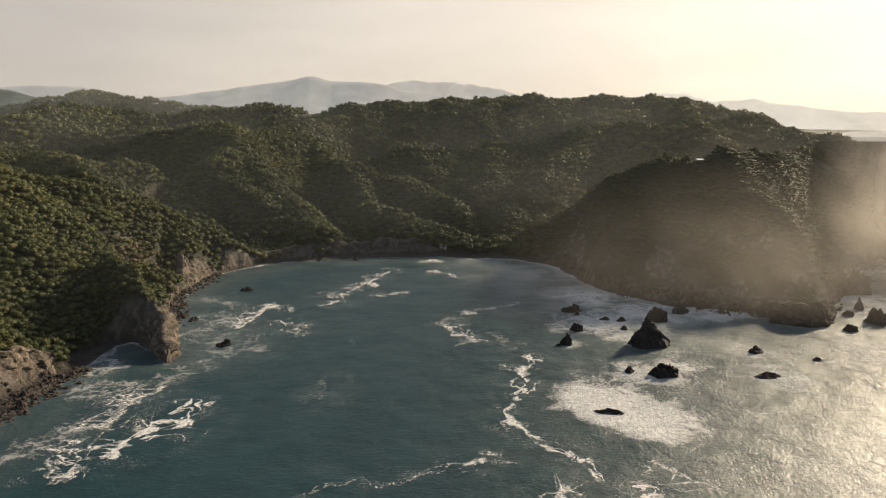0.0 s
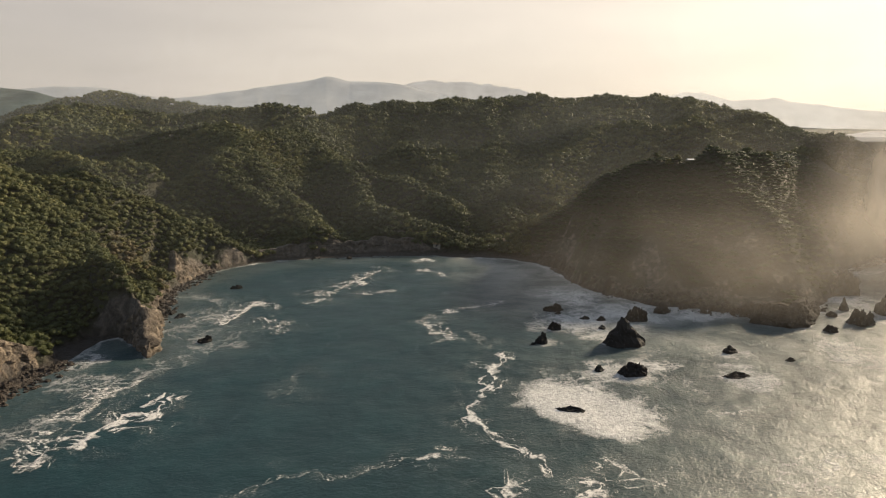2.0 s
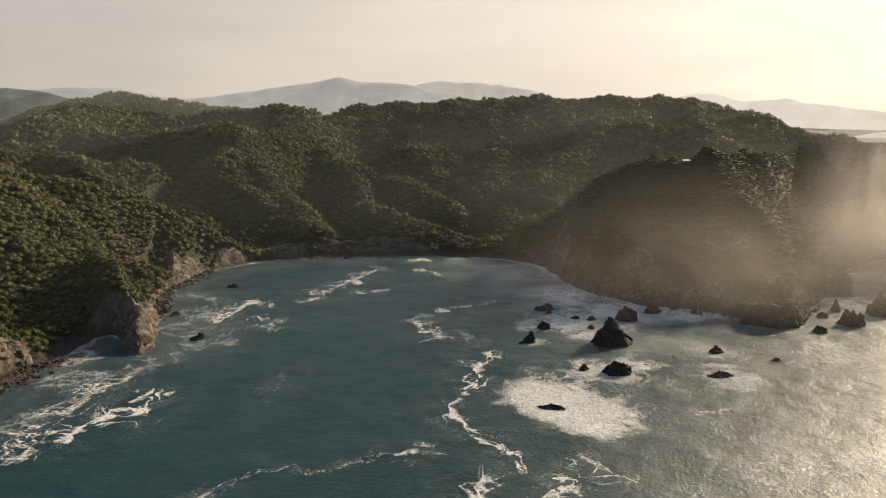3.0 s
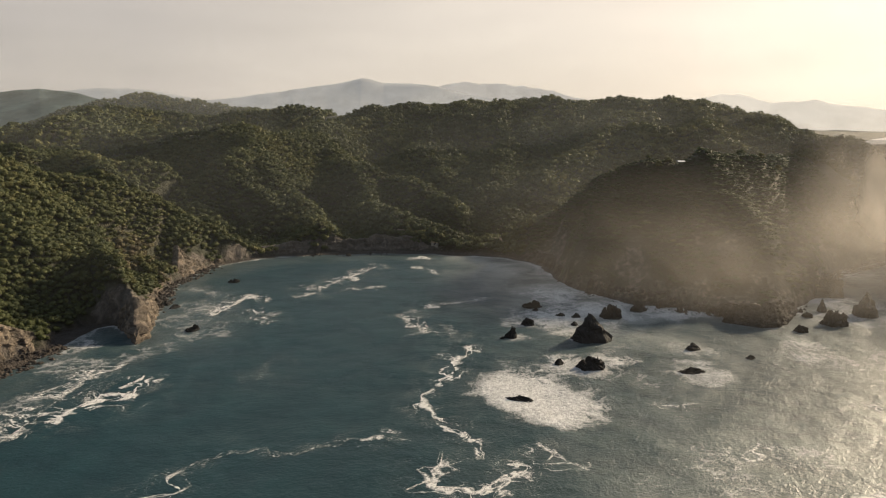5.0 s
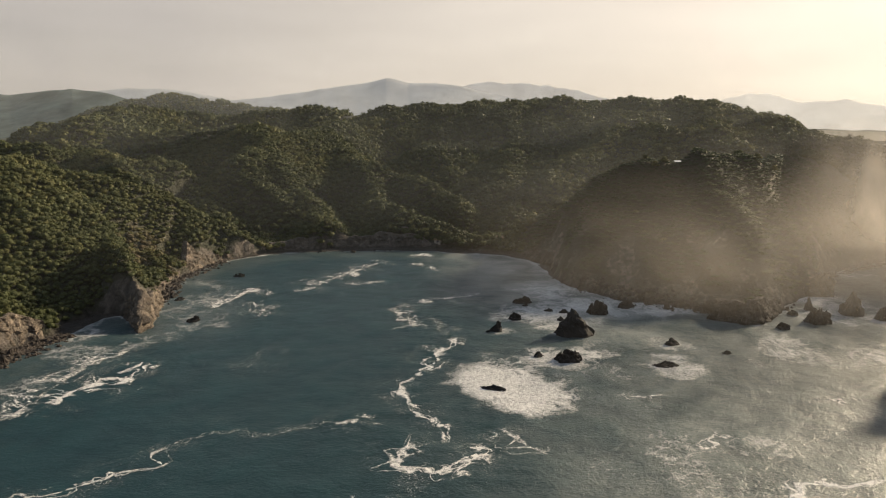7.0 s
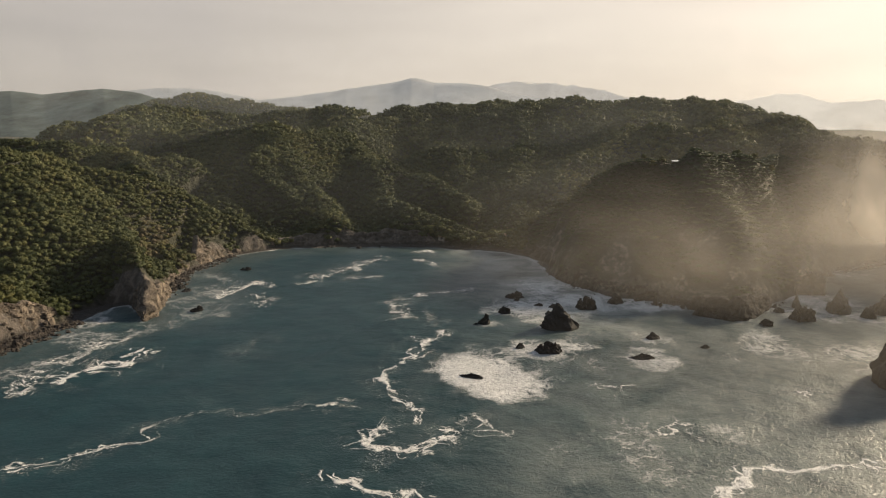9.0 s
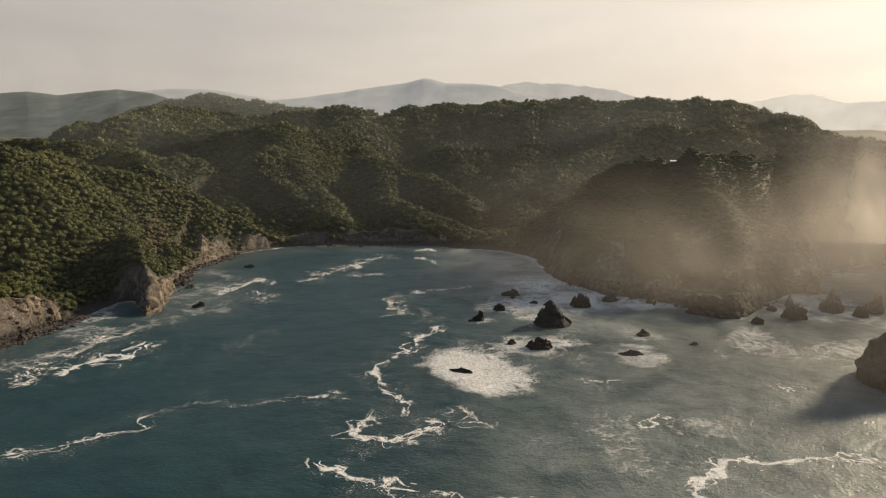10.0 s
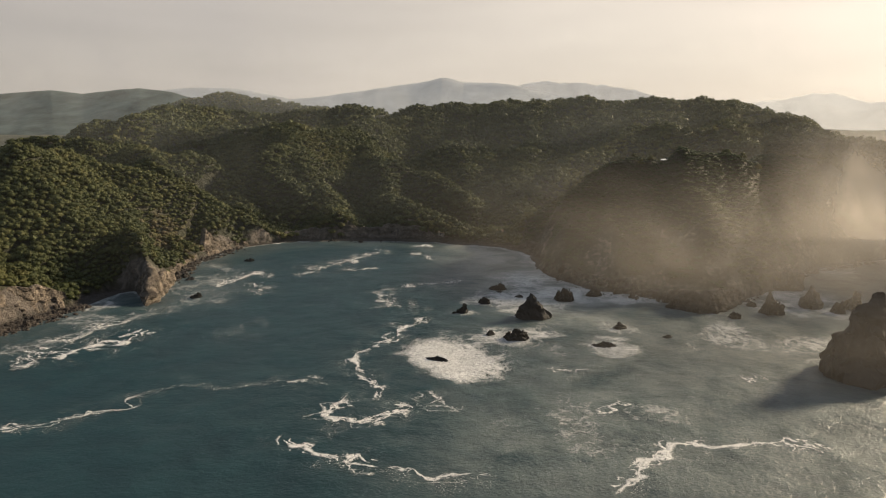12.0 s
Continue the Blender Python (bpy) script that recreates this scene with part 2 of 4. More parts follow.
foam = ramp(nt, level, [(0.0, (0, 0, 0)), (0.14, (0.32, 0.32, 0.32)), (0.7, (1, 1, 1))]).outputs["Color"]
depth = ramp(nt, swell.outputs["Fac"], [(0.3, (0.005, 0.021, 0.025)), (0.7, (0.008, 0.030, 0.034))]).outputs["Color"]
cloudy = noise_tex(nt, 0.035, 6, 0.62, 0.8)
# milky foam water, with the sunward sheen also painted in as pale colour
milk_sheen = calc(nt, "MULTIPLY", attr(nt, "milk_sheen"), calc(nt, "MULTIPLY", calc(nt, "MULTIPLY_ADD", cloudy.outputs["Fac"], 3.6, -1.0, clamp=True), calc(nt, "MULTIPLY_ADD", bits.outputs["Fac"], 2.4, -0.35, clamp=True)))
milk_sheen = calc(nt, "MAXIMUM", milk_sheen, calc(nt, "MULTIPLY", weight, 0.08, clamp=True))
depth = mix(nt, milk_sheen, depth, (0.40, 0.405, 0.365))
white = ramp(nt, bits.outputs["Fac"], [(0.3, (0.36, 0.36, 0.35)), (0.65, (0.58, 0.57, 0.55))]).outputs["Color"]
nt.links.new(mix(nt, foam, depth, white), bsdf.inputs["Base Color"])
nt.links.new(calc(nt, "MULTIPLY_ADD", foam, 0.45, 0.42), bsdf.inputs["Roughness"])
bsdf.inputs["IOR"].default_value = 1.33
waves = calc(nt, "ADD", calc(nt, "MULTIPLY", swell.outputs["Fac"], 2.6), calc(nt, "ADD", calc(nt, "MULTIPLY", chop.outputs["Fac"], 0.52), calc(nt, "MULTIPLY", ripple.outputs["Fac"], 0.2)))
waves = calc(nt, "MULTIPLY", waves, attr(nt, "wind"))
bump(nt, bsdf, calc(nt, "ADD", waves, calc(nt, "MULTIPLY", foam, 0.25)), 0.72, 1.0)


def plain(name, colour, rough=0.8, vary=0.25, scale=2.0, metal=0.0):
    mat, nt, bsdf = material(name)
    n = noise_tex(nt, scale, 6, 0.65)
    lo = tuple(c * (1 - vary) for c in colour)
    hi = tuple(min(1, c * (1 + vary)) for c in colour)
    nt.links.new(ramp(nt, n.outputs["Fac"], [(0.3, lo), (0.7, hi)]).outputs["Color"], bsdf.inputs["Base Color"])
    bsdf.inputs["Roughness"].default_value, bsdf.inputs["Metallic"].default_value = rough, metal
    bump(nt, bsdf, n.outputs["Fac"], 0.3, 0.05)
    return mat


def hazed_material(name, colour, glow, vary=0.12):
    """Far ranges: a backdrop, with the haze of the air between put into its pale colour and glow."""
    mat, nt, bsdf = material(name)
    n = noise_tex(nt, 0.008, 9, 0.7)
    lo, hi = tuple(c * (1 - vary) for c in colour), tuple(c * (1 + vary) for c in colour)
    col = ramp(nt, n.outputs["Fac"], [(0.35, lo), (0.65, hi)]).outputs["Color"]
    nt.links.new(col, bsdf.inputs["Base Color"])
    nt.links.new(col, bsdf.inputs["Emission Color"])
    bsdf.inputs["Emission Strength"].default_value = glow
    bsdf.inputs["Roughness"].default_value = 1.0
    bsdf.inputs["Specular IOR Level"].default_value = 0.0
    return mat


# ---- numbers: noise, ridges, coast ----
def lattice(x, y, seed):
    h = np.sin(x * 127.1 + y * 311.7 + seed * 74.7) * 43758.5453
    return h - np.floor(h)


def value_noise(x, y, seed=0):
    xi, yi = np.floor(x), np.floor(y)
    u, v = x - xi, y - yi
    u, v = u * u * (3 - 2 * u), v * v * (3 - 2 * v)
    a, b = lattice(xi, yi, seed), lattice(xi + 1, yi, seed)
    c, d = lattice(xi, yi + 1, seed), lattice(xi + 1, yi + 1, seed)
    return (a + (b - a) * u) * (1 - v) + (c + (d - c) * u) * v


def fbm(x, y, size, octaves=4, seed=0):
    """Fractal noise from -1 to 1, its largest lumps of that size in metres."""
    total, amp, norm = 0.0, 1.0, 0.0
    for k in range(octaves):
        total = total + amp * (value_noise(x / size + 17.3 * k, y / size - 9.1 * k, seed + k) * 2 - 1)
        norm, amp, size = norm + amp, amp * 0.5, size * 0.5
    return total / norm


def smooth(a, b, x):
    t = np.clip((x - a) / (b - a), 0, 1)
    return t * t * (3 - 2 * t)


def along(x, y, nodes):
    """Distance to a polyline whose nodes begin with x, y, and the rest of the nodes' values where it is nearest."""
    nodes = np.array(nodes, float)
    best = np.full(x.shape, 1e18)
    rest = np.zeros((*x.shape, nodes.shape[1] - 2))
    for p, q in zip(nodes[:-1], nodes[1:]):
        dx, dy = q[0] - p[0], q[1] - p[1]
        s = np.clip(((x - p[0]) * dx + (y - p[1]) * dy) / (dx * dx + dy * dy), 0, 1)
        d2 = (x - p[0] - s * dx) ** 2 + (y - p[1] - s * dy) ** 2
        near = d2 < best
        best = np.where(near, d2, best)
        rest = np.where(near[..., None], p[2:] + s[..., None] * (q[2:] - p[2:]), rest)
    return np.sqrt(best), rest


# the land's edge: x, y, width of the beach, height of the cliff behind it
COAST = [
    (-908.3, 18.9, 4, 20), (-429.8, 60.9, 4, 20), (-239.6, 132.4, 4, 18), (-183.9, 192.2, 6, 18), (-164.8, 224.6, 8, 17), (-164.9, 250.6, 8, 15),
    (-160.3, 269.9, 5, 8), (-160.5, 287, 14, 4), (-161.5, 301, 9, 6), (-156, 307.9, 1, 13), (-144.6, 298.6, 0, 22), (-129.3, 281.7, 0, 8),
    (-131.9, 295.9, 1, 14), (-145.6, 326.8, 4, 9), (-154.7, 347.2, 5, 8), (-165.1, 382.1, 5, 6), (-168.5, 418.4, 3, 12), (-163.7, 447.4, 4, 9),
    (-142.6, 476.3, 6, 8), (-118.5, 489.2, 8, 12), (-91.7, 498.7, 10, 13), (-53.4, 507.4, 10, 13)]
COAST_2 = [
    (-16.3, 505.6, 12, 7), (24.9, 499.4, 11, 5), (43.2, 487.4, 9, 10), (56.8, 464.4, 8, 9), (64.7, 432, 3, 6), (72.6, 413.9, 2, 5), (86.5, 397.5, 1, 4),
    (104.5, 377.5, 1, 4), (128.3, 375.1, 1, 5), (148.3, 367, 0, 8), (151.7, 346.4, 0, 8), (161.8, 341.9, 0, 8), (169.7, 343.8, 0, 8), (176.4, 356.2, 0, 8),
    (185.9, 375.2, 1, 6), (206, 402.4, 1, 6), (225.3, 420.4, 0, 12), (235, 455.3, 1, 6), (251.8, 479.3, 3, 8), (297.2, 519.8, 4, 8)]
COAST_3 = [
    (370, 575, 4, 8), (450, 620, 4, 8), (560, 690, 4, 8), (760, 1000, 4, 8), (900, 1700, 4, 8), (1500, 3000, 4, 8), (2600, 4300, 4, 8),
    (9000, 9000, 4, 8), (-9000, 9000, 4, 8), (-9000, -300, 4, 8), (-900, 20, 4, 20)]
COAST = COAST + COAST_2 + COAST_3


def inland(x, y):
    """Metres from the coast, negative at sea, with the beach's width and the cliff's height there."""
    d, rest = along(x, y, COAST)
    inside = np.zeros(x.shape, bool)
    for p, q in zip(COAST[:-1], COAST[1:]):
        cross = ((p[1] > y) != (q[1] > y)) & (x < (q[0] - p[0]) * (y - p[1]) / (q[1] - p[1] + 1e-12) + p[0])
        inside ^= cross
    return np.where(inside, d, -d), rest[..., 0], rest[..., 1]


# crests of the hills: nodes x, y, z; steepness of the flanks; roundness of the top
RIDGES = [
    ([(-275, 360, 80), (-285, 398, 75), (-281, 424, 69), (-262, 430, 64), (-242, 437, 60), (-223, 446, 50), (-204, 455, 40), (-185, 455, 30), (-164, 458, 23), (-150, 464, 15), (-144, 470, 8)], 0.72, 7),
    ([(-508, 600, 71), (-407, 590, 69), (-398, 630, 65), (-331, 560, 64), (-288, 525, 63), (-275, 545, 66), (-253, 550, 59), (-243, 553, 48), (-228, 540, 34), (-196, 518, 24)], 0.8, 8),
    ([(-301, 770, 88), (-258, 730, 83), (-217, 672, 73), (-191, 616, 60), (-173, 584, 49), (-156, 572, 34), (-131, 545, 24), (-112, 515, 17), (-104, 503, 13)], 0.85, 7),
    ([(-217, 652, 74), (-209, 585, 66), (-191, 566, 51), (-169, 546, 32)], 0.85, 6),
    ([(-217, 652, 74), (-199, 706, 78), (-189, 760, 82), (-179, 828, 86)], 0.7, 9),
    ([(-217, 840, 88), (-174, 765, 73), (-146, 700, 62), (-110, 648, 54), (-84, 640, 46), (-46, 622, 39), (-20, 595, 26), (-2, 571, 10), (5, 560, 2)], 0.85, 7),
    ([(-110, 645, 53), (-90, 578, 27), (-60, 545, 26), (-37, 543, 19), (-17, 534, 11)], 0.85, 6),
    ([(-311, 1080, 105), (-246, 1010, 99), (-188, 950, 96), (-164, 930, 106), (-135, 920, 107), (-91, 920, 111), (-39, 915, 114), (12, 910, 116), (55, 905, 118), (103, 900, 117), (149, 890, 117), (201, 880, 117), (242, 860, 113), (265, 825, 107), (285, 790, 97), (301, 750, 90), (313, 722, 84), (322, 702, 79), (332, 688, 76), (336, 674, 70), (341, 655, 59), (347, 635, 54), (365, 610, 40)], 0.42, 12),
    ([(240, 850, 112), (221, 748, 92), (199, 738, 80)], 0.6, 8),
    ([(150, 830, 96), (158, 790, 91), (174, 738, 85), (199, 738, 80), (216, 728, 74), (233, 708, 69), (256, 695, 67)], 0.7, 8),
    ([(136, 797, 95), (136, 795, 93), (113, 735, 72), (77, 678, 58), (54, 633, 40), (35, 602, 23), (26, 578, 11)], 0.7, 8),
    ([(-134, 915, 103), (-106, 826, 76), (-59, 755, 58), (-16, 695, 37)], 0.6, 10),
    ([(12, 905, 115), (20, 830, 88), (21, 740, 60), (17, 660, 35)], 0.6, 8),
    ([(34, 535, 10), (49, 535, 24), (74, 531, 38), (90, 528, 49), (98, 526, 57), (108, 506, 63), (117, 488, 68), (132, 486, 73), (147, 484, 75), (159, 476, 75)], 0.75, 5),
    ([(159, 476, 76), (161, 467, 75), (159, 452, 66), (156, 438, 57), (165, 434, 54), (171, 420, 52), (174, 408, 49), (178, 401, 40), (180, 396, 32), (184, 388, 19), (185, 378, 9)], 0.95, 4),
    ([(160, 472, 76), (186, 485, 73), (202, 488, 70), (211, 491, 64), (215, 482, 54), (223, 470, 39), (229, 458, 22)], 0.9, 4),
    ([(191, 490, 72), (238, 560, 73), (278, 615, 69), (286, 576, 58), (296, 553, 43)], 0.7, 8),
    ([(-579, 820, 80), (-478, 803, 65), (-475, 830, 78), (-382, 790, 75), (-315, 755, 77), (-270, 742, 85)], 0.6, 12),
    ([(-588, 832, 81), (-537, 828, 92), (-552, 910, 99), (-561, 1010, 108), (-520, 1085, 99), (-415, 1085, 97), (-346, 1075, 102), (-311, 1080, 107)], 0.6, 12),
    ([(-1006, 1540, 107), (-933, 1560, 122), (-888, 1580, 134), (-842, 1600, 148), (-771, 1585, 133), (-675, 1570, 120), (-566, 1500, 110), (-442, 1400, 103)], 0.5, 8),
    ([(-186, 345, 32), (-165, 323, 28), (-152, 308, 25), (-143, 299, 20), (-134, 288, 11), (-129, 283, 3)], 2, 2.5),
    ([(-235, 348, 50), (-207, 325, 32), (-199, 316, 18)], 0.85, 5),
    ([(-250, 372, 64), (-230, 340, 48), (-216, 312, 24), (-203, 285, 17), (-196, 240, 24), (-240, 150, 40)], 0.85, 5),
    ([(-228, 402, 48), (-208, 397, 30), (-192, 394, 14)], 0.85, 4),
]


def height(x, y):
    """The ground's height, with how much it is bare rock and how much beach."""
    d, beach, cliff = inland(x + 2.0 * fbm(x, y, 9, 3, 5), y + 2.0 * fbm(x, y, 9, 3, 6))
    soft = 3.0
    wx, wy = x + 5 * fbm(x, y, 70, 3, 31), y + 5 * fbm(x, y, 70, 3, 32)
    total = np.exp((4 + 0.02 * np.clip(d, 0, 800) + 6 * fbm(x, y, 120, 3, 8)) / soft)
    for i, (nodes, steep, r) in enumerate(RIDGES):
        sharp = i in (13, 14, 15, 20)
        dist, z = along(x + 4 * fbm(x, y, 34, 4, 61) if sharp else wx, y + 4 * fbm(x, y, 34, 4, 62) if sharp else wy, nodes)
        total = total + np.exp(np.clip((z[..., 0] - steep * (np.sqrt(dist * dist + r * r) - r)) / soft, -50, 90))
    hill = soft * np.log(total) + 3.5 * fbm(x, y, 50, 5, 2) * smooth(0, 60, d)
    gully = np.abs(fbm(x, y, 58, 3, 12))
    hill = hill - 6.5 * (1 - np.clip(gully * 2.3, 0, 1)) * smooth(10, 60, d) + 2.2 * smooth(10, 70, d)
    up = d - beach
    rough = 1 + 0.5 * fbm(x, y, 18, 4, 21)
    steep = 2.4 + 1.8 * smooth(17.5, 20, cliff)
    up = up + 2.2 * np.abs(fbm(x, y, 11, 3, 71)) * smooth(0, 4, up)
    wall = np.clip(up * steep * rough, 0, cliff * rough)
    cap = 0.10 * np.clip(d, 0, beach) + wall + 1.7 * np.clip(up - cliff / steep, 0, None)
    k = 1.8
    z = np.where(d > 0, -k * np.log(np.exp(-np.clip(hill, -50, 260) / k) + np.exp(-np.clip(cap, -50, 260) / k)), np.maximum(d * 0.3, -12) - 0.4)
    bare = smooth(-1.0, 1.0, up) * (1 - smooth(cliff / steep + 0.5, cliff / steep + 5, up + 3 * fbm(x, y, 20, 3, 15)))
    z = z + bare * (3.4 * np.abs(fbm(x, y, 9, 4, 81)) - 1.0) * (d > 1)
    bare = bare * np.clip(0.3 + 0.9 * fbm(x, y, 22, 3, 16) + (cliff - 8) / 12, 0, 1)
    return z, bare, (up < 0.5) & (d > -8), d


def sheet(name, xs, ys, fn, mat):
    """A grid of quads over xs and ys, raised by fn, which also gives the weights to store on it."""
    gx, gy = np.meshgrid(xs, ys)
    z, weights = fn(gx, gy)
    n, m = len(xs), len(ys)
    verts = np.stack([gx, gy, z], -1).reshape(-1, 3)
    i = (np.arange(m - 1)[:, None] * n + np.arange(n - 1)[None]).reshape(-1)
    faces = np.stack([i, i + 1, i + n + 1, i + n], -1)
    return raw_mesh(name, verts, faces, mat, weights, True)


def raw_mesh(name, verts, faces, mat, weights=None, soft=False):
    me = bpy.data.meshes.new(name)
    count, side = len(faces), faces.shape[1]
    me.vertices.add(len(verts))
    me.vertices.foreach_set("co", np.ascontiguousarray(verts, np.float32).reshape(-1))
    me.loops.add(count * side)
    me.loops.foreach_set("vertex_index", np.ascontiguousarray(faces, np.int32).reshape(-1))
    me.polygons.add(count)
    me.polygons.foreach_set("loop_start", np.arange(count, dtype=np.int32) * side)
    me.polygons.foreach_set("use_smooth", np.full(count, soft))
    me.update(calc_edges=True)
    for key, value in (weights or {}).items():
        a = me.attributes.new(key, "FLOAT", "POINT")
        a.data.foreach_set("value", np.ascontiguousarray(value, np.float32).reshape(-1))
    me.materials.append(mat)
    return me


def steps(lo, hi, step, far_lo, far_hi, grow=1.18):
    """Even steps from lo to hi, then wider and wider ones outwards."""
    out = list(np.arange(lo, hi + step / 2, step))
    s, left = step, []
    while (left[-1] if left else lo) > far_lo:
        s *= grow
        left.append((left[-1] if left else lo) - s)
    s, right = step, []
    while (right[-1] if right else hi) < far_hi:
        s *= grow
        right.append((right[-1] if right else hi) + s)
    return np.array(left[::-1] + out + right)


# ---- the land ----
def land(x, y):
    z, bare, beach, d = height(x, y)
    head = smooth(30, 70, x) * (1 - smooth(250, 290, x)) * (1 - smooth(500, 520, y - 0.1 * (x - 60)))
    bare = np.maximum(bare, 0.5 * head * smooth(0.0, 0.3, -(fbm(x, y, 16, 3, 77) + 0.022 * (z - 34)) - 0.25))
    tide = 1 - smooth(1.0, 2.2, z + 0.8 * fbm(x, y, 6, 3, 40))
    return z, {"rock": bare, "beach": beach.astype(float), "tide": tide}


ground = new("ground", sheet("ground", steps(-290, 340, 2.0, -9000, 9000, 1.05), steps(190, 600, 2.0, -9000, 9000, 1.05), land, GROUND))
tagged(ground, "hilly coast of dark soil, scrub and pale rock cliffs round a bay", "ground", kind="structure")

# ---- the sea ----
FOAM_LINES = [
    ([(21.5, 303.8), (16.4, 278.8), (15.3, 254.7), (15.3, 245)], 3.2, 1.0), ([(15.3, 245), (8.2, 238.1), (8.2, 226.4), (16.2, 212.8), (22.3, 209.9), (28.3, 201.1), (29.3, 189.3)], 2.0, 0.9),
    ([(-20.9, 336.2), (-12, 335.4), (-1.3, 309.1)], 5.0, 0.7), ([(-9.8, 357.9), (6.9, 372.1), (24.7, 388.1)], 3.5, 0.7), ([(-19.9, 336.2), (-9.8, 357.9)], 3.0, 0.5),
    ([(41.5, 195.3), (44.6, 180.5), (38.5, 173.4), (32.3, 169.4), (22.2, 174.3), (21.2, 183.2), (27.3, 179.3)], 3.2, 0.85), ([(46.6, 204.3), (52.7, 194.4), (57.8, 187.5), (68, 185.6)], 2.2, 0.8),
    ([(-55.6, 160), (-52.9, 172.7), (-45.7, 186.6), (-28.5, 187.7), (-19.3, 193.7), (-6.1, 200.8), (10.1, 199)], 1.3, 0.45), ([(-6.1, 200.8), (3, 196.9)], 3.5, 0.8)]
FOAM_LINES_2 = [
    ([(-84, 367.8), (-79.5, 396.4), (-70.5, 413), (-63.2, 443.1), (-49.3, 469.4)], 4.5, 0.75), ([(-65, 393.9), (-34.8, 402.7)], 3.0, 0.7), ([(-35.9, 465.1), (-18.7, 454.8), (-6.3, 438.8)], 3.0, 0.8),
    ([(-42.3, 490), (-20.2, 494)], 4.0, 1.0), ([(-117.8, 196.7), (-112.5, 207.6), (-104.2, 222.3), (-103.8, 237.9), (-106.6, 246.5)], 5.0, 0.95),
    ([(-138.4, 212.2), (-128.2, 219.1), (-128.5, 244.3), (-120.1, 258.9)], 4.0, 0.7), ([(-118.3, 181), (-123.9, 193.7), (-130.4, 213.3)], 4.0, 0.75),
    ([(-116.3, 327.2), (-117.6, 350.6), (-114.2, 367.3), (-96.8, 362)], 3.2, 0.8), ([(-102.1, 347.1), (-89.7, 335.2), (-84.2, 316.4)], 4.0, 0.7)]
FOAM_LINES_3 = [
    ([(-51.3, 275.1), (-60.5, 264.4), (-60.7, 250), (-44.9, 236.6)], 3.0, 0.32), ([(92.9, 244), (102.1, 235.3), (114.2, 244.2)], 2.6, 0.85), ([(149.8, 290.2), (156.1, 277.7)], 2.5, 0.8),
    ([(168.6, 252.9), (172.4, 243.1)], 2.5, 0.8), ([(119.7, 213.9), (115.8, 198)], 2.6, 0.8), ([(101.7, 188.9), (106.8, 189)], 3.5, 0.85),
    ([(9.7, 157.8), (19.8, 148.9), (31.3, 144.3), (49.7, 142.4), (67.1, 141.5), (87.6, 143.6)], 1.7, 1.0), ([(-87.1, 125.3), (-80.1, 135.3), (-65.7, 142.4), (-61.4, 153.4), (-53.6, 159), (-51.9, 174.6)], 1.6, 0.9),
    ([(117.5, 143.7), (121.5, 151.8), (128.4, 165.6), (138.5, 177.7), (148.8, 180.8), (166.5, 189.1), (180.8, 194.2), (187.6, 190.6)], 3.0, 1.0), ([(19.5, 303.7), (4.7, 329.1), (-2.3, 309.1)], 4, 0.45)]
FOAM_LINES = FOAM_LINES + FOAM_LINES_2 + FOAM_LINES_3
# breaking water: x, y, radius, weight
FOAM_SPOTS = [(35.4, 247.2, 16, 1.15), (49.5, 256.1, 16, 1.15), (59.6, 231.9, 18, 1.15), (44.5, 239.5, 16, 1.2), (65.5, 278.5, 16, 1.0), (81.5, 282.6, 13, 0.95), (115.8, 277.2, 13, 0.95), (125.9, 271.5, 10, 0.9),
              (123.4, 302.3, 9, 0.75), (74.2, 322.5, 18, 0.95), (59.2, 348.7, 26, 1.0), (86.8, 363.2, 28, 1.05), (64.9, 397.2, 24, 1.0), (41.4, 312.6, 9, 0.75), (120.5, 366.6, 20, 1.0), (208, 371.8, 26, 0.9),
              (212, 402.6, 24, 0.95), (-140.2, 250.9, 16, 0.75), (-149.3, 274.8, 14, 0.8), (-113.9, 304.7, 8, 0.7), (-137.2, 347.5, 12, 0.75), (259, 472.2, 16, 0.8), (-133, 226.9, 14, 0.5), (-122.5, 246.3, 12, 0.5), (-130, 327, 10, 0.55)]


# churned white discs: x, y, half widths, weight
CHURN = [(40, 246, 19, 22, 1.0), (57, 236, 15, 24, 1.0), (72, 274, 15, 15, 0.75), (122, 269, 12, 13, 0.7), (118, 309, 10, 10, 0.55)]


def beside(x, y, nodes):
    """Signed distance from a line, and how far from its ends one is, 0 to 1."""
    best, off, run = np.full(x.shape, 1e18), np.zeros(x.shape), np.zeros(x.shape)
    lengths = [math.dist(p, q) for p, q in zip(nodes[:-1], nodes[1:])]
    start = 0.0
    for p, q, n in zip(nodes[:-1], nodes[1:], lengths):
        dx, dy = (q[0] - p[0]) / n, (q[1] - p[1]) / n
        s = np.clip((x - p[0]) * dx + (y - p[1]) * dy, 0, n)
        gx, gy = x - p[0] - s * dx, y - p[1] - s * dy
        d2 = gx * gx + gy * gy
        near = d2 < best
        best = np.where(near, d2, best)
        off = np.where(near, np.sqrt(d2) * np.sign(gx * dy - gy * dx + 1e-9), off)
        run = np.where(near, start + s, run)
        start += n
    taper = min(5.0, start * 0.25)
    return off, smooth(0, taper, run) * smooth(0, taper, start - run)


